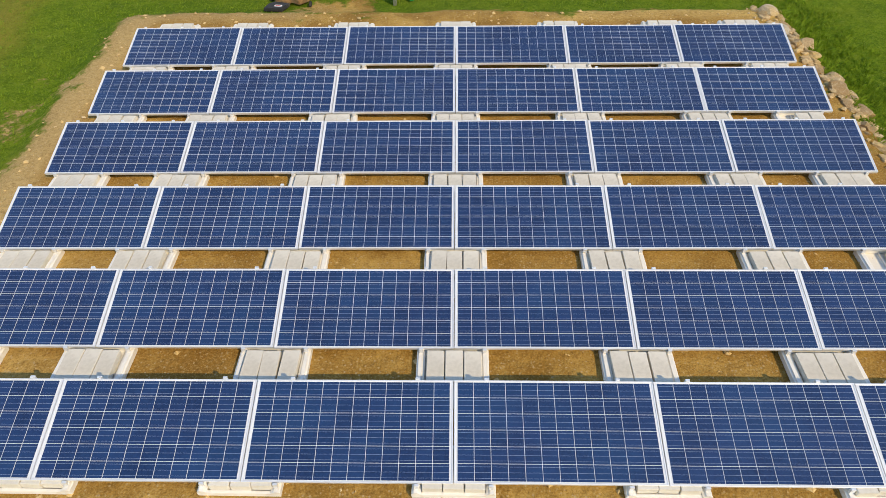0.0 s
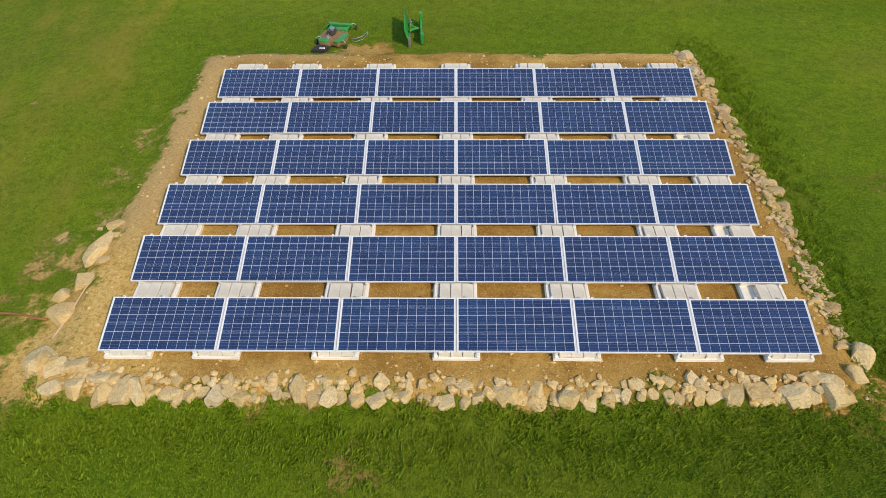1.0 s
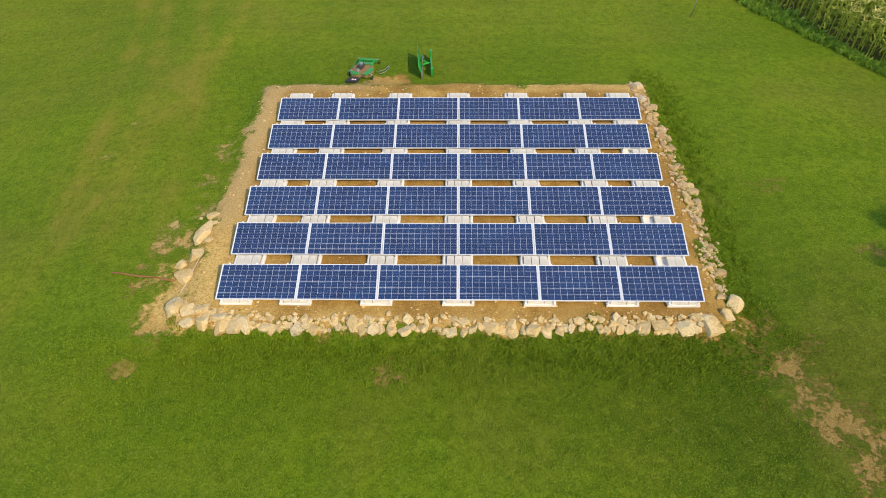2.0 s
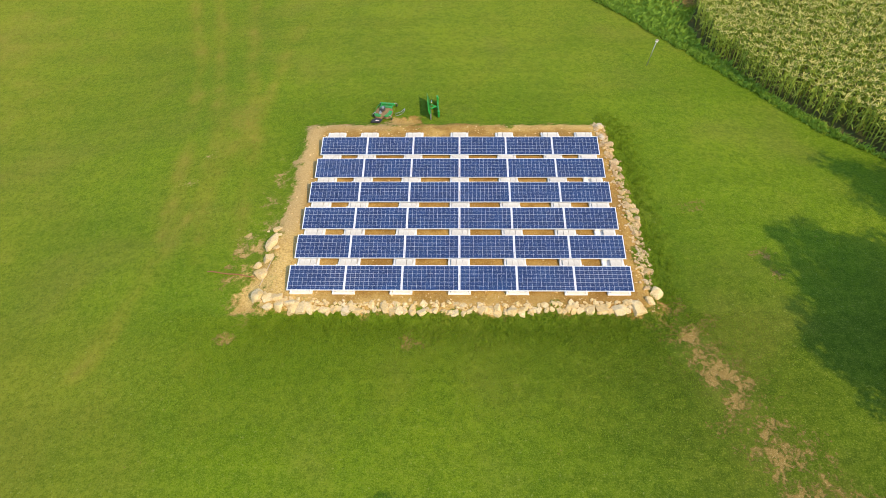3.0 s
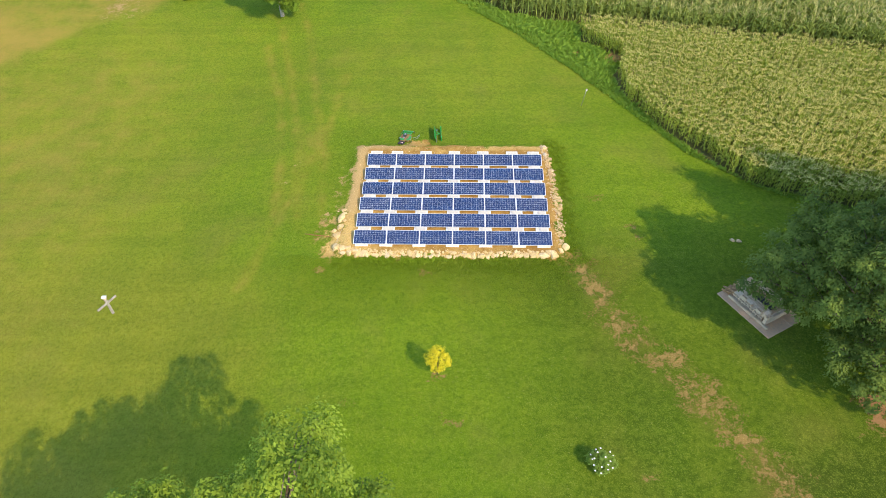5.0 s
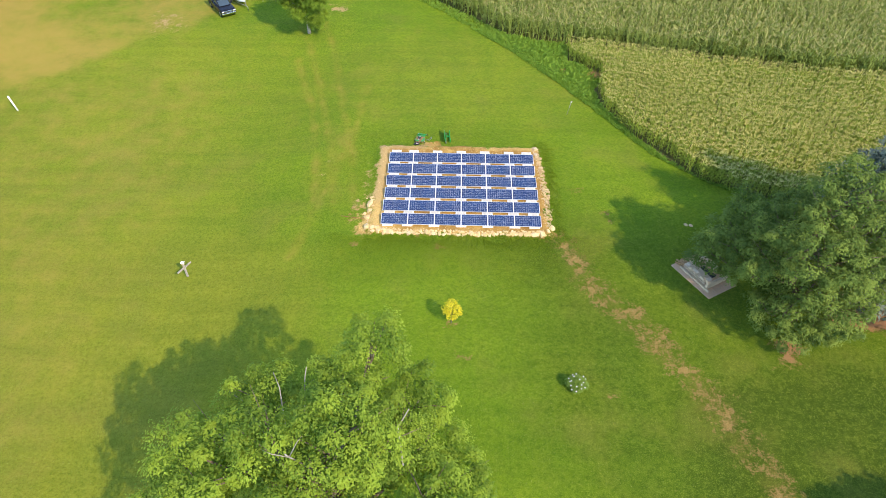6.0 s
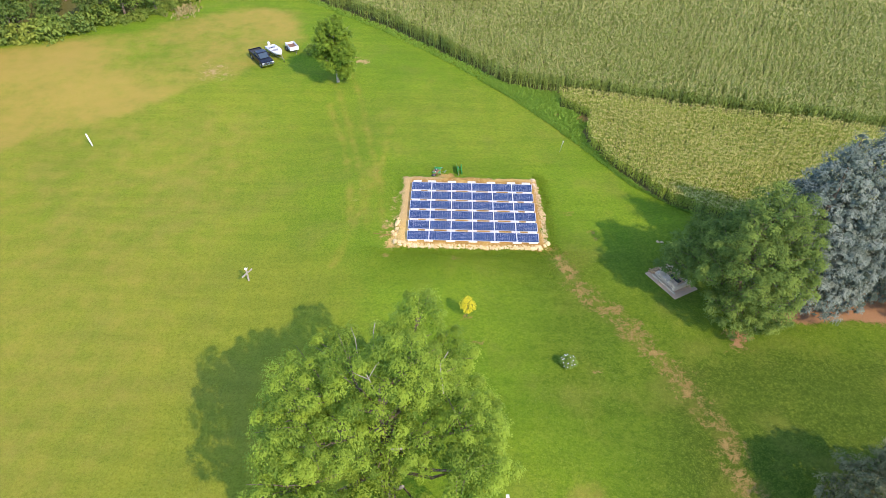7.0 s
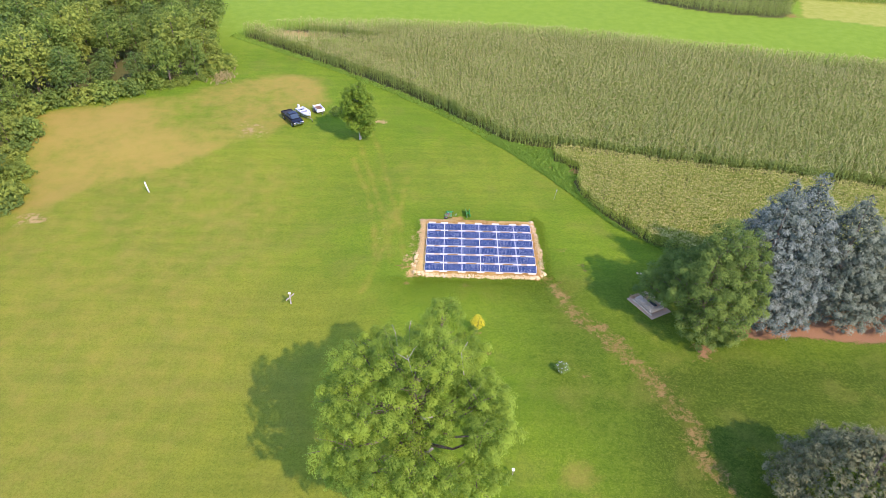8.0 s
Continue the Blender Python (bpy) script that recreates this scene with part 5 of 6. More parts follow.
# weedy verge between the mown lawn and the corn, tallest against the corn
def verge_points(n, x0, x1, y0, y1, wide, skew):
    x, y = gr.uniform(x0, x1, n), gr.uniform(y0, y1, n)
    lawn = LAWN_EDGE + [(-48, 120), (130, 120), (130, -20), (40, -3)]
    d = along(x, y, LAWN_EDGE)
    k = inside(x, y, lawn) & (d < wide * gr.rand(n) ** skew * (1 + 1.3 * smooth_step(5.5, 2.5, np.hypot(x - 9.4, y - 26.0)))) & ~inside(x, y, TALL_CORN) & ~inside(x, y, SWEET_CORN)
    k &= (np.hypot(x - 10.1, y - 23.7) > 0.75 * gr.rand(n)) & (np.hypot(x - 12.7, y - 23.2) > 0.8 * gr.rand(n))
    return x[k], y[k]


x, y = verge_points(64000, 2, 27, 2, 33, 3.6, 0.35)
tufts("verge_grass", x, y, 3, 0.26, 7, 0.016, WEED_LEAF, "rank green grass along the edge of the corn", "weeds")
x, y = verge_points(9000, 4, 27, 2, 32, 3.6, 0.2)
k = along(x, y, LAWN_EDGE) > 0.55
tufts("verge_weeds", x[k], y[k], 7, 0.42, 12, 0.02, WEED_LEAF, "tall leafy weeds against the foot of the corn", "weeds")
x, y = verge_points(60000, -48, 4, 28, 80, 2.4, 0.5)
tufts("verge_grass", x, y, 8, 0.30, 8, 0.02, WEED_LEAF, "rank green grass along the edge of the corn", "weeds")
# straw-coloured dead weeds at the corner of the woods
x, y = -43.0 + gr.normal(0, 1.0, 130), 53.5 + gr.normal(0, 1.4, 130)
tufts("dead_weeds", x, y, 12, 0.6, 6, 0.025, DEAD_STALK, "straw-coloured dead weeds at the corner of the woods", "weeds")


# ---- things on the lawn ----
def rod(points, radius, sides=8):
    return tube(bmesh.new(), points, [radius] * len(points), sides)


def plate(outline, z0, z1, bevel=0.0):
    """An extruded outline, from (x, y) corners."""
    bm = bmesh.new()
    f = bm.faces.new([bm.verts.new((x, y, z0)) for x, y in outline])
    r = bmesh.ops.extrude_face_region(bm, geom=[f])
    vs = [v for v in r["geom"] if isinstance(v, bmesh.types.BMVert)]
    bmesh.ops.translate(bm, vec=(0, 0, z1 - z0), verts=vs)
    bmesh.ops.recalc_face_normals(bm, faces=bm.faces[:])
    if bevel:
        bmesh.ops.bevel(bm, geom=bm.edges[:], offset=bevel, segments=2, affect="EDGES")
    return bm


def profile(outline, x0, x1, bevel=0.0):
    """An outline of (y, z) corners drawn out along x."""
    bm = plate(outline, x0, x1, bevel)
    for v in bm.verts:
        y, z, x = v.co
        v.co = (x, y, z)
    bmesh.ops.recalc_face_normals(bm, faces=bm.faces[:])
    return bm


def wheel(parent, x, y, r, w, rim_mat=None):
    """A tyre with its rim, axle along x."""
    t = part("wheel", lathe(bmesh.new(), [(r * 0.6, -w / 2), (r * 0.92, -w / 2), (r, -w * 0.3), (r, w * 0.3), (r * 0.92, w / 2), (r * 0.6, w / 2)], 22, "X"), BLACK_RUBBER, parent, "black rubber tyre", True)
    t.location = (x, y, r)
    part("rim", lathe(bmesh.new(), [(r * 0.15, -w * 0.53), (r * 0.58, -w * 0.51), (r * 0.6, -w * 0.4), (r * 0.6, w * 0.4), (r * 0.58, w * 0.51), (r * 0.15, w * 0.53)], 18, "X"), rim_mat or STEEL, t, "bare steel rim")
    return t


# mower deck lying behind the array
mow = thing("mower_deck", stand(-3.52, 11.32, -8) @ Matrix.Diagonal((0.68, 0.95, 0.8, 1)), "green mower deck with a black discharge chute on the grass", "mower deck")
SOILED = painted("dried_soil", (0.30, 0.18, 0.08), 0.95, 0, 0.4, 10.0)
deck = part("deck", plate([(-0.62, -0.30), (-0.45, -0.52), (-0.12, -0.56), (0.05, -0.44), (0.32, -0.52), (0.56, -0.34), (0.60, 0.05), (0.46, 0.36), (0.12, 0.44), (-0.10, 0.36), (-0.42, 0.40), (-0.60, 0.10)], 0.06, 0.20, 0.02), SOILED, mow, "soil-caked steel deck")
for outline in ([(-0.42, 0.26), (0.46, 0.32), (0.44, 0.50), (-0.38, 0.48)], [(-0.62, -0.30), (-0.45, -0.50), (-0.10, -0.50), (-0.08, -0.36), (-0.40, -0.24)], [(0.10, -0.45), (0.34, -0.50), (0.56, -0.32), (0.58, 0.02), (0.36, 0.10), (0.28, -0.16)]):
    part("deck_plate", plate(outline, 0.19, 0.235, 0.01), GREEN_PAINT, mow, "scuffed green steel plate")
part("front_bar", boxed(-0.46, 0.60, 0.16, 0.56, 0.72, 0.26, 0.012), GREEN_PAINT, mow)
for s in (-0.38, 0.42):
    part("side_arm", boxed(s - 0.03, 0.22, 0.16, s + 0.03, 0.66, 0.23, 0.008), GREEN_PAINT, mow)
for x, y in ((-0.55, 0.76), (0.66, 0.76), (0.66, -0.46), (-0.70, -0.28)):
    c = part("caster", lathe(bmesh.new(), [(0.02, -0.02), (0.07, -0.025), (0.075, 0.0), (0.07, 0.025), (0.02, 0.02)], 16, "X"), BLACK_RUBBER, mow, "small black caster wheel", True)
    c.location = (x, y, 0.075)
    part("caster_fork", rod([(x, y, 0.2), (x * 0.86, y * 0.92, 0.27), (x * 0.72, y * 0.82, 0.22)], 0.018), STEEL, mow)
part("gearbox", plate([(-0.30, -0.06), (-0.12, -0.12), (0.05, 0.02), (0.02, 0.26), (-0.18, 0.30), (-0.30, 0.14)], 0.20, 0.36, 0.03), DARK_STEEL, mow, "dark cast gearbox")
part("motor_cap", lathe(bmesh.new(), [(0.09, 0.36), (0.09, 0.42), (0.05, 0.45), (0.01, 0.455)], 16), STEEL, mow, "bare metal cap").location = (-0.10, 0.08, 0)
g = part("pulley", lathe(bmesh.new(), [(0.02, 0), (0.10, 0), (0.085, 0.02), (0.10, 0.04), (0.03, 0.05), (0.025, 0.12)], 18), STEEL, mow, "steel pulley")
g.location = (-0.20, -0.16, 0.205)
part("chute", plate([(-0.66, -0.92), (-0.08, -0.90), (0.06, -0.58), (-0.46, -0.54), (-0.62, -0.68)], 0.05, 0.15, 0.02), BLACK_RUBBER, mow, "black plastic discharge chute")
part("decal", boxed(-0.36, -0.80, 0.1515, -0.12, -0.72, 0.1535), WHITE, mow, "white decal with a red bar")
part("decal_bar", boxed(-0.33, -0.775, 0.1545, -0.16, -0.745, 0.1560), painted("red_print", (0.55, 0.04, 0.03), 0.5), mow)
part("lift_link", rod([(-0.48, 0.58, 0.24), (-0.56, 0.2, 0.30), (-0.62, -0.2, 0.22)], 0.016), GREEN_PAINT, mow)
hd = thing("steel_hoop", stand(-2.75, 11.35, 20, 0.7), "bent bare steel handle tubes lying on the grass", "handle")
part("tube", rod([(-0.42, -0.06, 0.05), (-0.30, -0.22, 0.06), (0.02, -0.14, 0.08), (0.30, 0.12, 0.10), (0.36, 0.30, 0.12)], 0.014), STEEL, hd)
part("tube", rod([(-0.40, 0.16, 0.05), (-0.22, 0.06, 0.06), (0.08, 0.10, 0.09), (0.34, 0.34, 0.12)], 0.014), STEEL, hd)
part("crosspiece", rod([(0.30, 0.12, 0.10), (0.36, 0.36, 0.12)], 0.016), STEEL, hd)

# green blade standing on the grass
bl = thing("plow_blade", stand(-1.42, 11.6, 4) @ Matrix.Diagonal((0.66, 0.80, 0.80, 1)), "green steel plow blade with its push frame standing on the grass", "plow blade")
arc = [(0.10 * math.cos(u) ** 2 - 0.12 * math.sin(u), 0.62 * k / 6.0) for k, u in enumerate((0.0, 0.25, 0.5, 0.75, 1.0, 1.25, 1.5))]
bm = bmesh.new()
front = [[bm.verts.new((x + dx, y, z + 0.04)) for x, z in arc] for dx in (0.0, 0.022) for y in (-0.92, -0.3, 0.3, 0.92)]
for a, b in ((0, 1), (1, 2), (2, 3), (5, 4), (6, 5), (7, 6)):
    for k in range(6):
        bm.faces.new((front[a][k], front[b][k], front[b][k + 1], front[a][k + 1]))
for a, b in ((0, 4), (3, 7)):
    for k in range(6):
        bm.faces.new((front[a][k], front[a][k + 1], front[b][k + 1], front[b][k]))
for k in (0, 6):
    for a in range(3):
        bm.faces.new((front[a][k], front[a + 1][k], front[a + 5][k], front[a + 4][k]))
bmesh.ops.recalc_face_normals(bm, faces=bm.faces[:])
part("moldboard", bm, GREEN_PAINT, bl, "curved green moldboard", True)
part("cutting_edge", boxed(0.085, -0.94, 0.0, 0.13, 0.20, 0.11, 0.006), STEEL, bl, "worn grey cutting edge")
part("end_plate", boxed(0.02, -0.95, 0.0, 0.12, -0.925, 0.40, 0.008), STEEL, bl, "worn grey end plate")
part("decal", boxed(0.136, 0.05, 0.30, 0.142, 0.42, 0.40), WHITE, bl, "white and yellow decal")
part("decal_stripe", boxed(0.136, -0.35, 0.30, 0.142, -0.10, 0.36), YELLOW_PAINT, bl)
part("spring", lathe(bmesh.new(), [(0.03, 0.0), (0.045, 0.03), (0.03, 0.06), (0.045, 0.09), (0.03, 0.12), (0.045, 0.15), (0.03, 0.18), (0.045, 0.21), (0.03, 0.24)], 10, "Y"), CHROME, bl, "coil spring", True).location = (0.17, 0.15, 0.42)
part("push_arm", rod([(0.06, -0.25, 0.28), (0.34, -0.02, 0.26), (0.62, 0.06, 0.22)], 0.045), GREEN_PAINT, bl)
part("push_arm", rod([(0.06, 0.30, 0.28), (0.34, 0.08, 0.26), (0.62, 0.02, 0.22)], 0.045), GREEN_PAINT, bl)
part("hitch_bar", boxed(0.58, -0.62, 0.06, 0.66, 0.66, 0.34, 0.012), GREEN_PAINT, bl)
part("hitch_lug", boxed(0.56, 0.60, 0.04, 0.70, 0.82, 0.52, 0.02), GREEN_PAINT, bl)
part("hitch_lug", boxed(0.56, -0.80, 0.04, 0.70, -0.58, 0.42, 0.02), GREEN_PAINT, bl)

# slender pole with a small white box by the corn
pl = thing("bird_feeder_pole", stand(9.62, 15.8, 0, 0.85) @ pose(0, 0, 0, 0, 8, 0), "thin grey pole with a small white box on mown grass", "bird feeder")
part("pole", rod([(0, 0, -0.1), (0.02, 0, 0.8), (0.05, 0.01, 1.55)], 0.022), STEEL, pl, smooth=True)
part("feeder_box", boxed(-0.01, -0.05, 1.53, 0.11, 0.07, 1.63, 0.01), WHITE, pl, "small white box")
part("feeder_roof", profile([(-0.07, 1.63), (0.09, 1.63), (0.01, 1.69)], -0.03, 0.13), GREY_BARK, pl)

# leaning birdhouse post with a crossarm
cr = thing("birdhouse_post", stand(-19.25, -4.35, 0, 0.95), "weathered grey wooden post with a crossarm and pale birdhouse", "birdhouse")
part("post", boxed(-0.06, -0.06, -0.15, 0.06, 0.06, 1.30, 0.006), GREY_BARK, cr)
arm = part("crossarm", boxed(-0.66, -0.07, -0.05, 0.66, 0.0, 0.07, 0.006), GREY_BARK, cr)
arm.matrix_basis = pose(0, -0.06, 1.0, 0, 0, 63)
hs = part("birdhouse", boxed(-0.085, -0.085, 1.30, 0.085, 0.085, 1.47, 0.008), PALE_WOOD, cr, "small pale birdhouse")
part("roof", profile([(-0.12, 1.47), (0.12, 1.47), (0.0, 1.54)], -0.12, 0.12), WHITE, hs)
part("entrance", lathe(bmesh.new(), [(0.025, -0.0885), (0.025, -0.087)], 14, "Y"), BLACK_RUBBER, hs).location = (0, 0, 1.42)

# white marker post in the thin turf
wp = thing("white_post", stand(-41.8, 16.5), "plain white plastic post standing in thin dry grass", "post")
wp.matrix_basis = wp.matrix_basis @ pose(0, 0, 0, 0, -9, 0)
part("post", tube(bmesh.new(), [(0, 0, -0.2), (0, 0, 1.45)], [0.075, 0.075], 14), WHITE, wp, smooth=True)
part("cap", lathe(bmesh.new(), [(0.085, 1.44), (0.085, 1.49), (0.06, 1.52), (0.01, 1.53)], 14), WHITE, wp)

# short post with a white box before the large tree
sp = thing("small_birdhouse_post", stand(1.75, -24.3, 0, 0.65), "short grey post topped by a small white birdhouse on the lawn", "birdhouse")
part("post", boxed(-0.035, -0.035, -0.1, 0.035, 0.035, 0.85, 0.005), GREY_BARK, sp)
hs = part("birdhouse", boxed(-0.11, -0.12, 0.85, 0.11, 0.12, 1.05, 0.01), WHITE, sp, "small white birdhouse")
part("roof", profile([(-0.17, 1.05), (0.17, 1.05), (0.0, 1.15)], -0.15, 0.15), WHITE, hs)

# branch and hose at the worn corner
ob = part("fallen_pole", tube(bmesh.new(), [(x, y, ground_height(x, y) + 0.013) for x, y in ((-7.0, 0.45), (-6.95, 0.8), (-6.88, 1.15), (-6.8, 1.5), (-6.7, 1.75))], [0.015, 0.015, 0.014, 0.012, 0.007], 7), PALE_WOOD, smooth=True)
tagged(ob, "long bare pale stick lying on the soil by boulders", "stick")
hose_pts = [(-9.1 + 0.195 * k, 1.22 - 0.03 * k + 0.02 * math.sin(k * 1.3)) for k in range(10)]
ob = part("hose", tube(bmesh.new(), [(x, y, ground_height(x, y) + 0.022) for x, y in hose_pts], [0.022] * 10, 8), ORANGE, smooth=True)
tagged(ob, "orange conduit running over the grass to the soil pad", "conduit")
for x, y, s, k in ((16.82, 0.98, 0.28, 3), (17.14, 0.92, 0.30, 6)):
    lay_rock(x, y, s, 0.7, None, k, 1.1, 0.3, "small dull brown stone lying on shaded grass", BROWN_ROCKS)
rr = random.Random(4)

# ---- patio with the block fire pit ----
PATIO = pose(14.72, -3.3, ground_height(15.5, -4.0) + 0.005, 0, 0, math.degrees(math.atan2(-3.05, 1.75)))
patio = thing("patio", PATIO, "brownish concrete slab patio in the shade of a tree", "patio", kind="structure")
for i in range(5):
    for j in range(3):
        part("slab", boxed(i * 0.72 + 0.008, j * 0.86 + 0.008, -0.08, i * 0.72 + 0.712, j * 0.86 + 0.852, 0.05 + rr.uniform(-0.008, 0.008), 0.012), SLAB, patio)


def cinder_mesh():
    """A hollow two-core building block."""
    bm = bmesh.new()
    w, d, h, t = 0.195, 0.095, 0.19, 0.03
    box(bm, -w, -d, 0, w, -d + t, h, 0.003)
    box(bm, -w, d - t, 0, w, d, h, 0.003)
    for x in (-w, -t / 2, w - t):
        box(bm, x, -d + t, 0, x + t, d - t, h)
    me = bpy.data.meshes.new("cinder_block")
    bm.to_mesh(me)
    bm.free()
    me.materials.append(CINDER)
    return me


CB = cinder_mesh()


def lay_cinder(x, y, z, turn=0.0, tip=0.0):
    ob = new("cinder_block", CB)
    ob.matrix_basis = PATIO @ pose(x + rr.uniform(-0.01, 0.01), y + rr.uniform(-0.01, 0.01), z, tip, 0, turn + rr.uniform(-2, 2))
    tagged(ob, "grey hollow concrete block stacked on the patio", "concrete block", "fire pit blocks")


for course in range(2):
    z = 0.06 + course * 0.192
    for k in range(5):
        lay_cinder(0.80 + 0.40 * k, 0.72, z + 0.095, 0, 90)
        lay_cinder(0.80 + 0.40 * k, 0.92, z + 0.095, 0, 90)
        lay_cinder(0.78 + 0.40 * k, 1.13, z)
    for k in range(3):
        lay_cinder(2.80, 0.62 + 0.40 * k, z, 90)
        lay_cinder(0.70, 1.45 + 0.40 * k, z, 90)
        lay_cinder(2.80, 1.82 + 0.40 * k, z, 90) if k < 2 else None
    for k in range(4):
        lay_cinder(1.10 + 0.40 * k, 2.38, z)
for x, y, z, t, tip in ((1.22, 0.60, 0.445, 4, 0), (1.56, 0.66, 0.54, 3, 90), (2.26, 0.58, 0.445, -6, 0), (2.80, 0.66, 0.445, 88, 0), (2.50, 0.74, 0.54, 92, 90)):
    lay_cinder(x, y, z, t, tip)
for k in range(3):
    ob = part("pale_beam", boxed(-0.44, -0.07, 0, 0.44, 0.07, 0.14, 0.02), PALE_WOOD)
    ob.matrix_basis = PATIO @ pose(0.92 + 0.90 * k, 0.38, 0.06, 0, 0, rr.uniform(-2, 2))
    tagged(ob, "pale squared stone kerb along the fire pit", "kerb", "fire pit kerbs")
grate = thing("fire_grate", PATIO @ pose(1.75, 1.75, 0.06), "dark iron fire grate inside the block wall", "grate")
part("pan", boxed(-0.55, -0.22, 0.0, 0.55, 0.22, 0.05, 0.01), BLACK_RUBBER, grate, "sooty ash pan")
for k in range(9):
    part("bar", rod([(-0.52 + 0.13 * k, -0.24, 0.2), (-0.52 + 0.13 * k, 0.24, 0.2)], 0.012), DARK_STEEL, grate)
for k in range(4):
    part("leg", rod([(-0.5 + (k % 2), -0.2 + 0.4 * (k // 2), 0.0), (-0.5 + (k % 2), -0.2 + 0.4 * (k // 2), 0.2)], 0.014), DARK_STEEL, grate)
for k in range(22):
    log = part("firewood", tube(bmesh.new(), [(-0.24, 0, 0), (0.0, 0.01, 0), (0.24, 0, 0)], [0.048, 0.052, 0.046], 7), FRESH_WOOD)
    log.matrix_basis = PATIO @ pose(0.26 + rr.uniform(-0.10, 0.16), 0.46 + 0.15 * (k % 6) + rr.uniform(-0.05, 0.05), 0.11 + 0.085 * (k // 6), rr.uniform(0, 360), rr.uniform(-8, 8), rr.uniform(-55, 55) if k > 8 else rr.uniform(-15, 35))
    tagged(log, "split brown firewood log heaped on the patio", "firewood", "firewood heap")


# ---- parked truck, boat and trailer ----
def build_truck(m):
    """A crew pickup, nose towards +y."""
    t = thing("pickup_truck", m, "dark navy pickup truck with a silver bumper parked on dry grass", "pickup truck")
    body = part("body", profile([(-2.75, 0.55), (-2.75, 1.05), (-0.75, 1.08), (-0.7, 1.1), (1.35, 1.12), (2.35, 1.02), (2.68, 0.90), (2.72, 0.5), (2.2, 0.42), (-2.4, 0.42)], -0.97, 0.97, 0.05), NAVY, t, "navy painted body")
    part("cab", profile([(-0.75, 1.08), (-0.62, 1.72), (-0.45, 1.80), (0.55, 1.80), (0.72, 1.74), (1.42, 1.12)], -0.80, 0.80, 0.06), NAVY, t, "navy cab roof")
    part("windscreen", profile([(0.765, 1.715), (1.40, 1.165), (1.425, 1.175), (0.79, 1.735)], -0.70, 0.70), CAR_GLASS, t, "dark windscreen")
    part("rear_window", profile([(-0.765, 1.16), (-0.665, 1.68), (-0.68, 1.69), (-0.785, 1.17)], -0.62, 0.62), CAR_GLASS, t, "dark rear window")
    for s in (-1, 1):
        part("side_window", profile([(-0.60, 1.18), (-0.50, 1.66), (0.02, 1.68), (0.02, 1.18)], s * 0.795, s * 0.812), CAR_GLASS, t, "dark side window")
        part("side_window", profile([(0.10, 1.18), (0.10, 1.68), (0.62, 1.66), (1.18, 1.18)], s * 0.795, s * 0.812), CAR_GLASS, t, "dark side window")
        part("bed_side", boxed(s * 0.97 - (0.10 if s > 0 else 0), -2.74, 1.04, s * 0.97 + (0 if s > 0 else 0.10), -0.80, 1.28, 0.03), NAVY, t)
        part("headlight", boxed(s * 0.78 - 0.16, 2.62, 0.78, s * 0.78 + 0.16, 2.73, 0.94, 0.03), LAMP_GLASS, t, "clear headlight")
        part("tail_light", boxed(s * 0.90 - 0.06, -2.775, 0.80, s * 0.90 + 0.06, -2.74, 1.05, 0.01), painted("red_lens", (0.4, 0.02, 0.02), 0.2), t)
        part("mirror", boxed(s * 1.06 - 0.10, 0.92, 1.18, s * 1.06 + 0.10, 1.02, 1.36, 0.03), NAVY, t)
        for y in (-1.72, 1.82):
            part("wheel_arch", lathe(bmesh.new(), [(0.46, s * 0.90), (0.46, s * 0.985), (0.40, s * 0.99), (0.38, s * 0.90)], 20, "X"), BLACK_RUBBER, t).location = (0, y, 0.42)
            wheel(t, s * 0.86, y, 0.39, 0.25)
    part("tailgate", boxed(-0.86, -2.76, 0.60, 0.86, -2.68, 1.26, 0.02), NAVY, t)
    part("bed_floor", boxed(-0.86, -2.68, 1.075, 0.86, -0.80, 1.10, 0.0), BLACK_RUBBER, t, "dark bed liner")
    part("bumper", boxed(-0.98, 2.64, 0.46, 0.98, 2.82, 0.68, 0.05), CHROME, t, "silver front bumper")
    part("grille", boxed(-0.58, 2.66, 0.72, 0.58, 2.735, 0.94, 0.02), CHROME, t, "bright grille")
    part("grille_slot", boxed(-0.50, 2.733, 0.76, 0.50, 2.742, 0.90, 0.004), BLACK_RUBBER, t)
    part("rear_bumper", boxed(-0.92, -2.90, 0.48, 0.92, -2.74, 0.64, 0.03), CHROME, t)
    return t


def aim(x, y, heading):
    """Stands a thing whose nose is +y so that it heads that way, in degrees from +x."""
    return stand(x, y, heading - 90, 0.84)


build_truck(aim(-27.45, 36.35, -54))

boat = thing("motor_boat", aim(-26.0, 38.3, -52), "small white open motorboat with an outboard motor on a road trailer", "boat")
hull = bmesh.new()
secs = []
for y, w, z0, z1 in ((-2.0, 0.84, 0.62, 1.06), (-1.0, 0.90, 0.58, 1.08), (0.2, 0.88, 0.58, 1.12), (1.2, 0.66, 0.64, 1.18), (1.85, 0.32, 0.78, 1.24), (2.15, 0.06, 0.95, 1.28)):
    secs.append([hull.verts.new(p) for p in ((0, y, z0), (w * 0.72, y, z0 + 0.10), (w, y, z1), (w - min(0.16, w * 0.6), y, z1 + 0.01), (w * 0.5, y, z0 + 0.24), (0, y, z0 + 0.22), (-w * 0.5, y, z0 + 0.24), (-(w - min(0.16, w * 0.6)), y, z1 + 0.01), (-w, y, z1), (-w * 0.72, y, z0 + 0.10))])
for a, b in zip(secs, secs[1:]):
    for k in range(10):
        hull.faces.new((a[k], a[(k + 1) % 10], b[(k + 1) % 10], b[k]))
hull.faces.new(secs[0])
hull.faces.new(secs[-1][::-1])
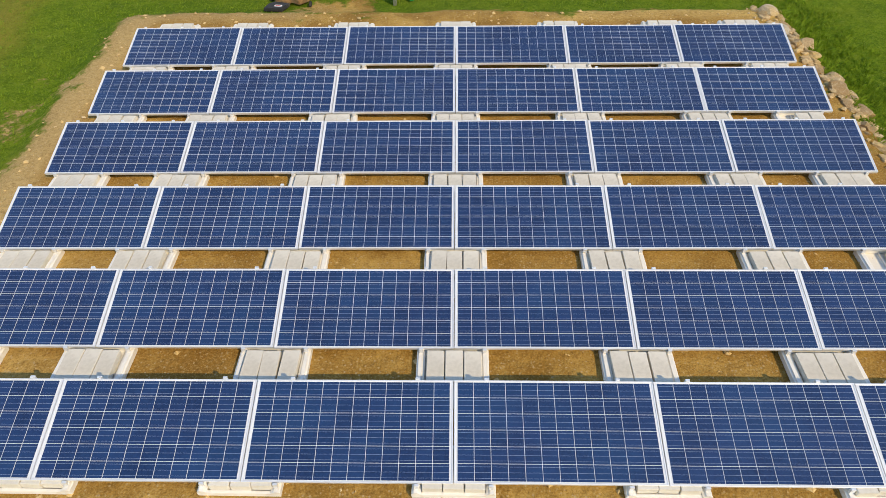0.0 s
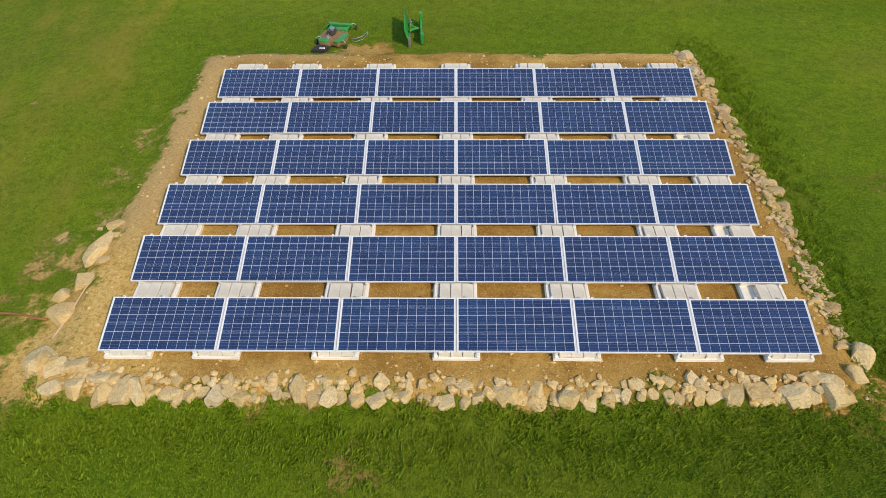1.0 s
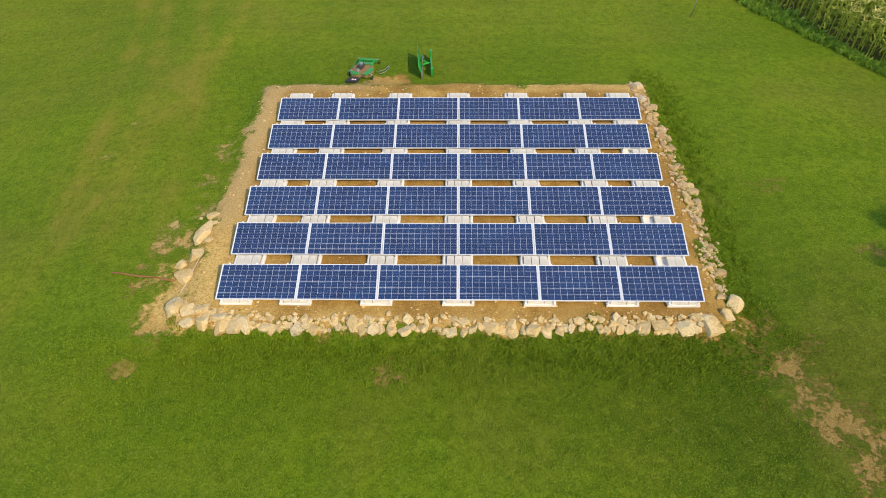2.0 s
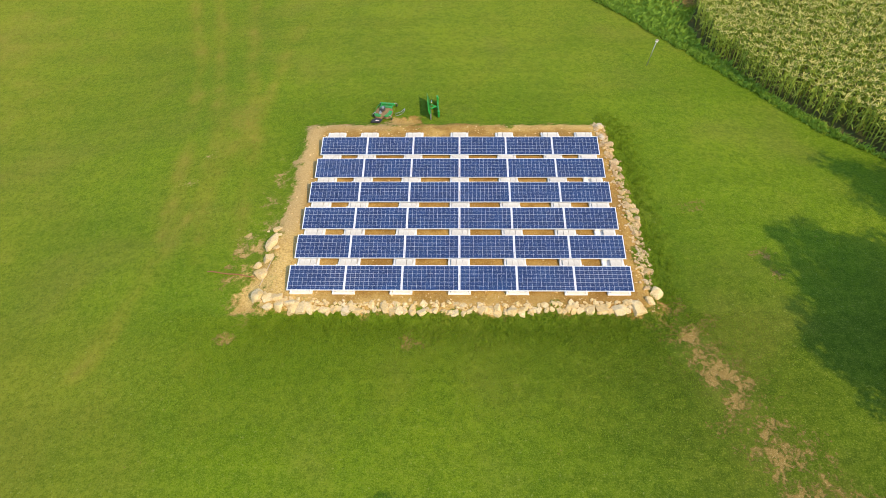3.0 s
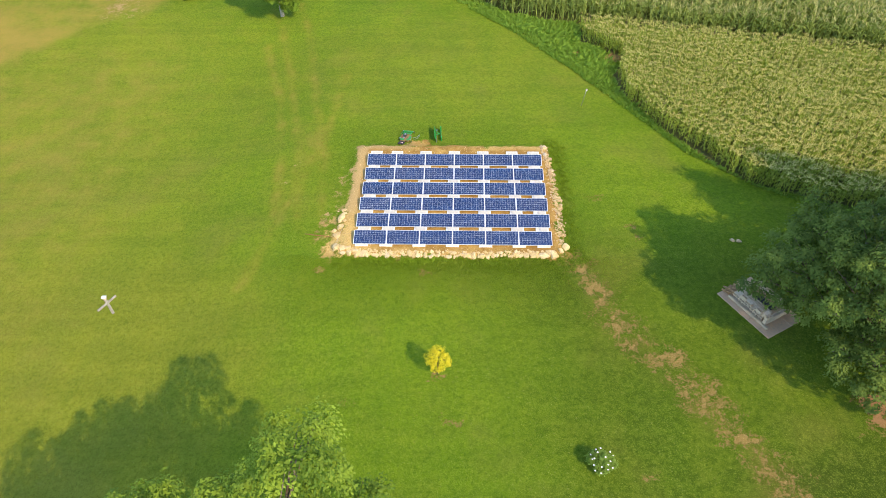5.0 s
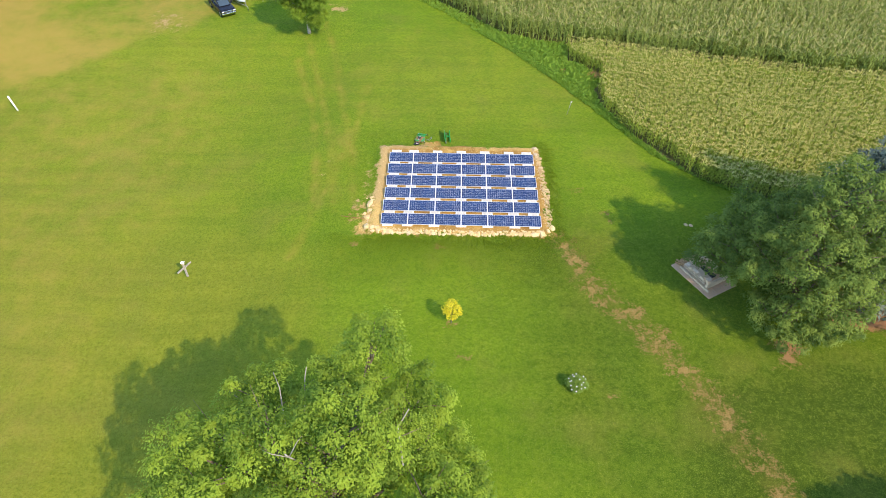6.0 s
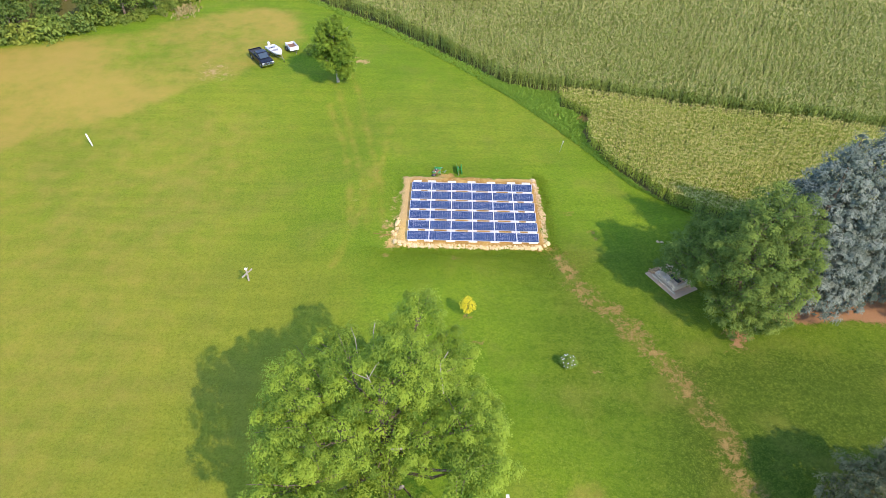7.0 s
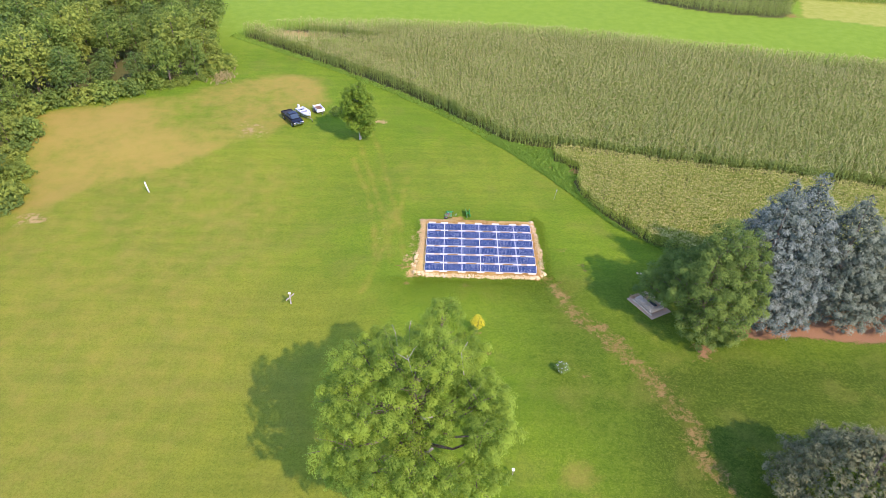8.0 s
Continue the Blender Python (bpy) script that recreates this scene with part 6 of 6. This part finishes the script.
bmesh.ops.recalc_face_normals(hull, faces=hull.faces[:])
part("hull", hull, GEL, boat, "pale blue-white hull", True)
part("transom", boxed(-0.80, -2.06, 0.66, 0.80, -1.98, 1.08, 0.01), GEL, boat)
for y in (-1.3, -0.2, 0.8):
    part("bench", boxed(-0.60 if y < 0.5 else -0.45, y - 0.16, 0.86, 0.60 if y < 0.5 else 0.45, y + 0.16, 1.0, 0.03), GREY_VINYL if y < 0 else WHITE, boat, "padded bench seat")
part("console", boxed(0.22, -0.75, 0.84, 0.56, -0.45, 1.25, 0.04), WHITE, boat)
part("windshield", boxed(0.22, -0.44, 1.2, 0.56, -0.42, 1.42), CAR_GLASS, boat)
motor = part("outboard", boxed(-0.17, -2.50, 1.02, 0.17, -2.06, 1.52, 0.08), WHITE, boat, "white outboard motor")
part("motor_leg", boxed(-0.06, -2.36, 0.52, 0.06, -2.18, 1.04, 0.02), GREY_VINYL, motor)
for s in (-1, 1):
    part("trailer_rail", rod([(s * 0.55, -1.9, 0.52), (s * 0.55, 0.6, 0.52), (0.0, 2.4, 0.48), (0.0, 3.0, 0.48)], 0.04), STEEL, boat)
    wheel(boat, s * 0.98, -0.8, 0.29, 0.18)
part("axle", rod([(-0.95, -0.8, 0.30), (0.95, -0.8, 0.30)], 0.03), DARK_STEEL, boat)
part("winch_post", boxed(-0.05, 2.28, 0.48, 0.05, 2.38, 1.05, 0.01), STEEL, boat)
part("jockey_wheel", lathe(bmesh.new(), [(0.02, -0.03), (0.12, -0.035), (0.12, 0.035), (0.02, 0.03)], 14, "X"), BLACK_RUBBER, boat).location = (0, 2.85, 0.12)
part("jack", rod([(0, 2.85, 0.12), (0, 2.85, 0.62)], 0.03), STEEL, boat)

tr = thing("utility_trailer", aim(-24.2, 40.3, -60), "small white-sided utility trailer with a rusty brown bed on grass", "trailer")
part("bed", boxed(-0.68, -1.25, 0.46, 0.68, 1.25, 0.54, 0.01), painted("rusty_bed", (0.24, 0.13, 0.075), 0.85, 0, 0.4, 6.0), tr, "brown rusted bed floor")
for s in (-1, 1):
    part("side_board", boxed(s * 0.70 - 0.03, -1.27, 0.44, s * 0.70 + 0.03, 1.27, 0.98, 0.01), WHITE, tr, "white side board")
    part("fender", lathe(bmesh.new(), [(0.40, s * 0.74), (0.40, s * 0.98), (0.38, s * 0.98), (0.38, s * 0.74)], 20, "X"), BLACK_RUBBER, tr).location = (0, -0.15, 0.33)
    wheel(tr, s * 0.86, -0.15, 0.32, 0.19)
    part("drawbar", rod([(s * 0.55, 1.2, 0.44), (0, 2.15, 0.42)], 0.04), DARK_STEEL, tr)
part("front_board", boxed(-0.72, 1.22, 0.44, 0.72, 1.29, 1.02, 0.01), WHITE, tr, "white front board")
part("tail_board", boxed(-0.70, -1.30, 0.44, 0.70, -1.24, 0.86, 0.01), WHITE, tr)
part("axle", rod([(-0.85, -0.15, 0.32), (0.85, -0.15, 0.32)], 0.03), DARK_STEEL, tr)
part("jack", rod([(0, 2.0, 0.0), (0, 2.0, 0.55)], 0.03), STEEL, tr)
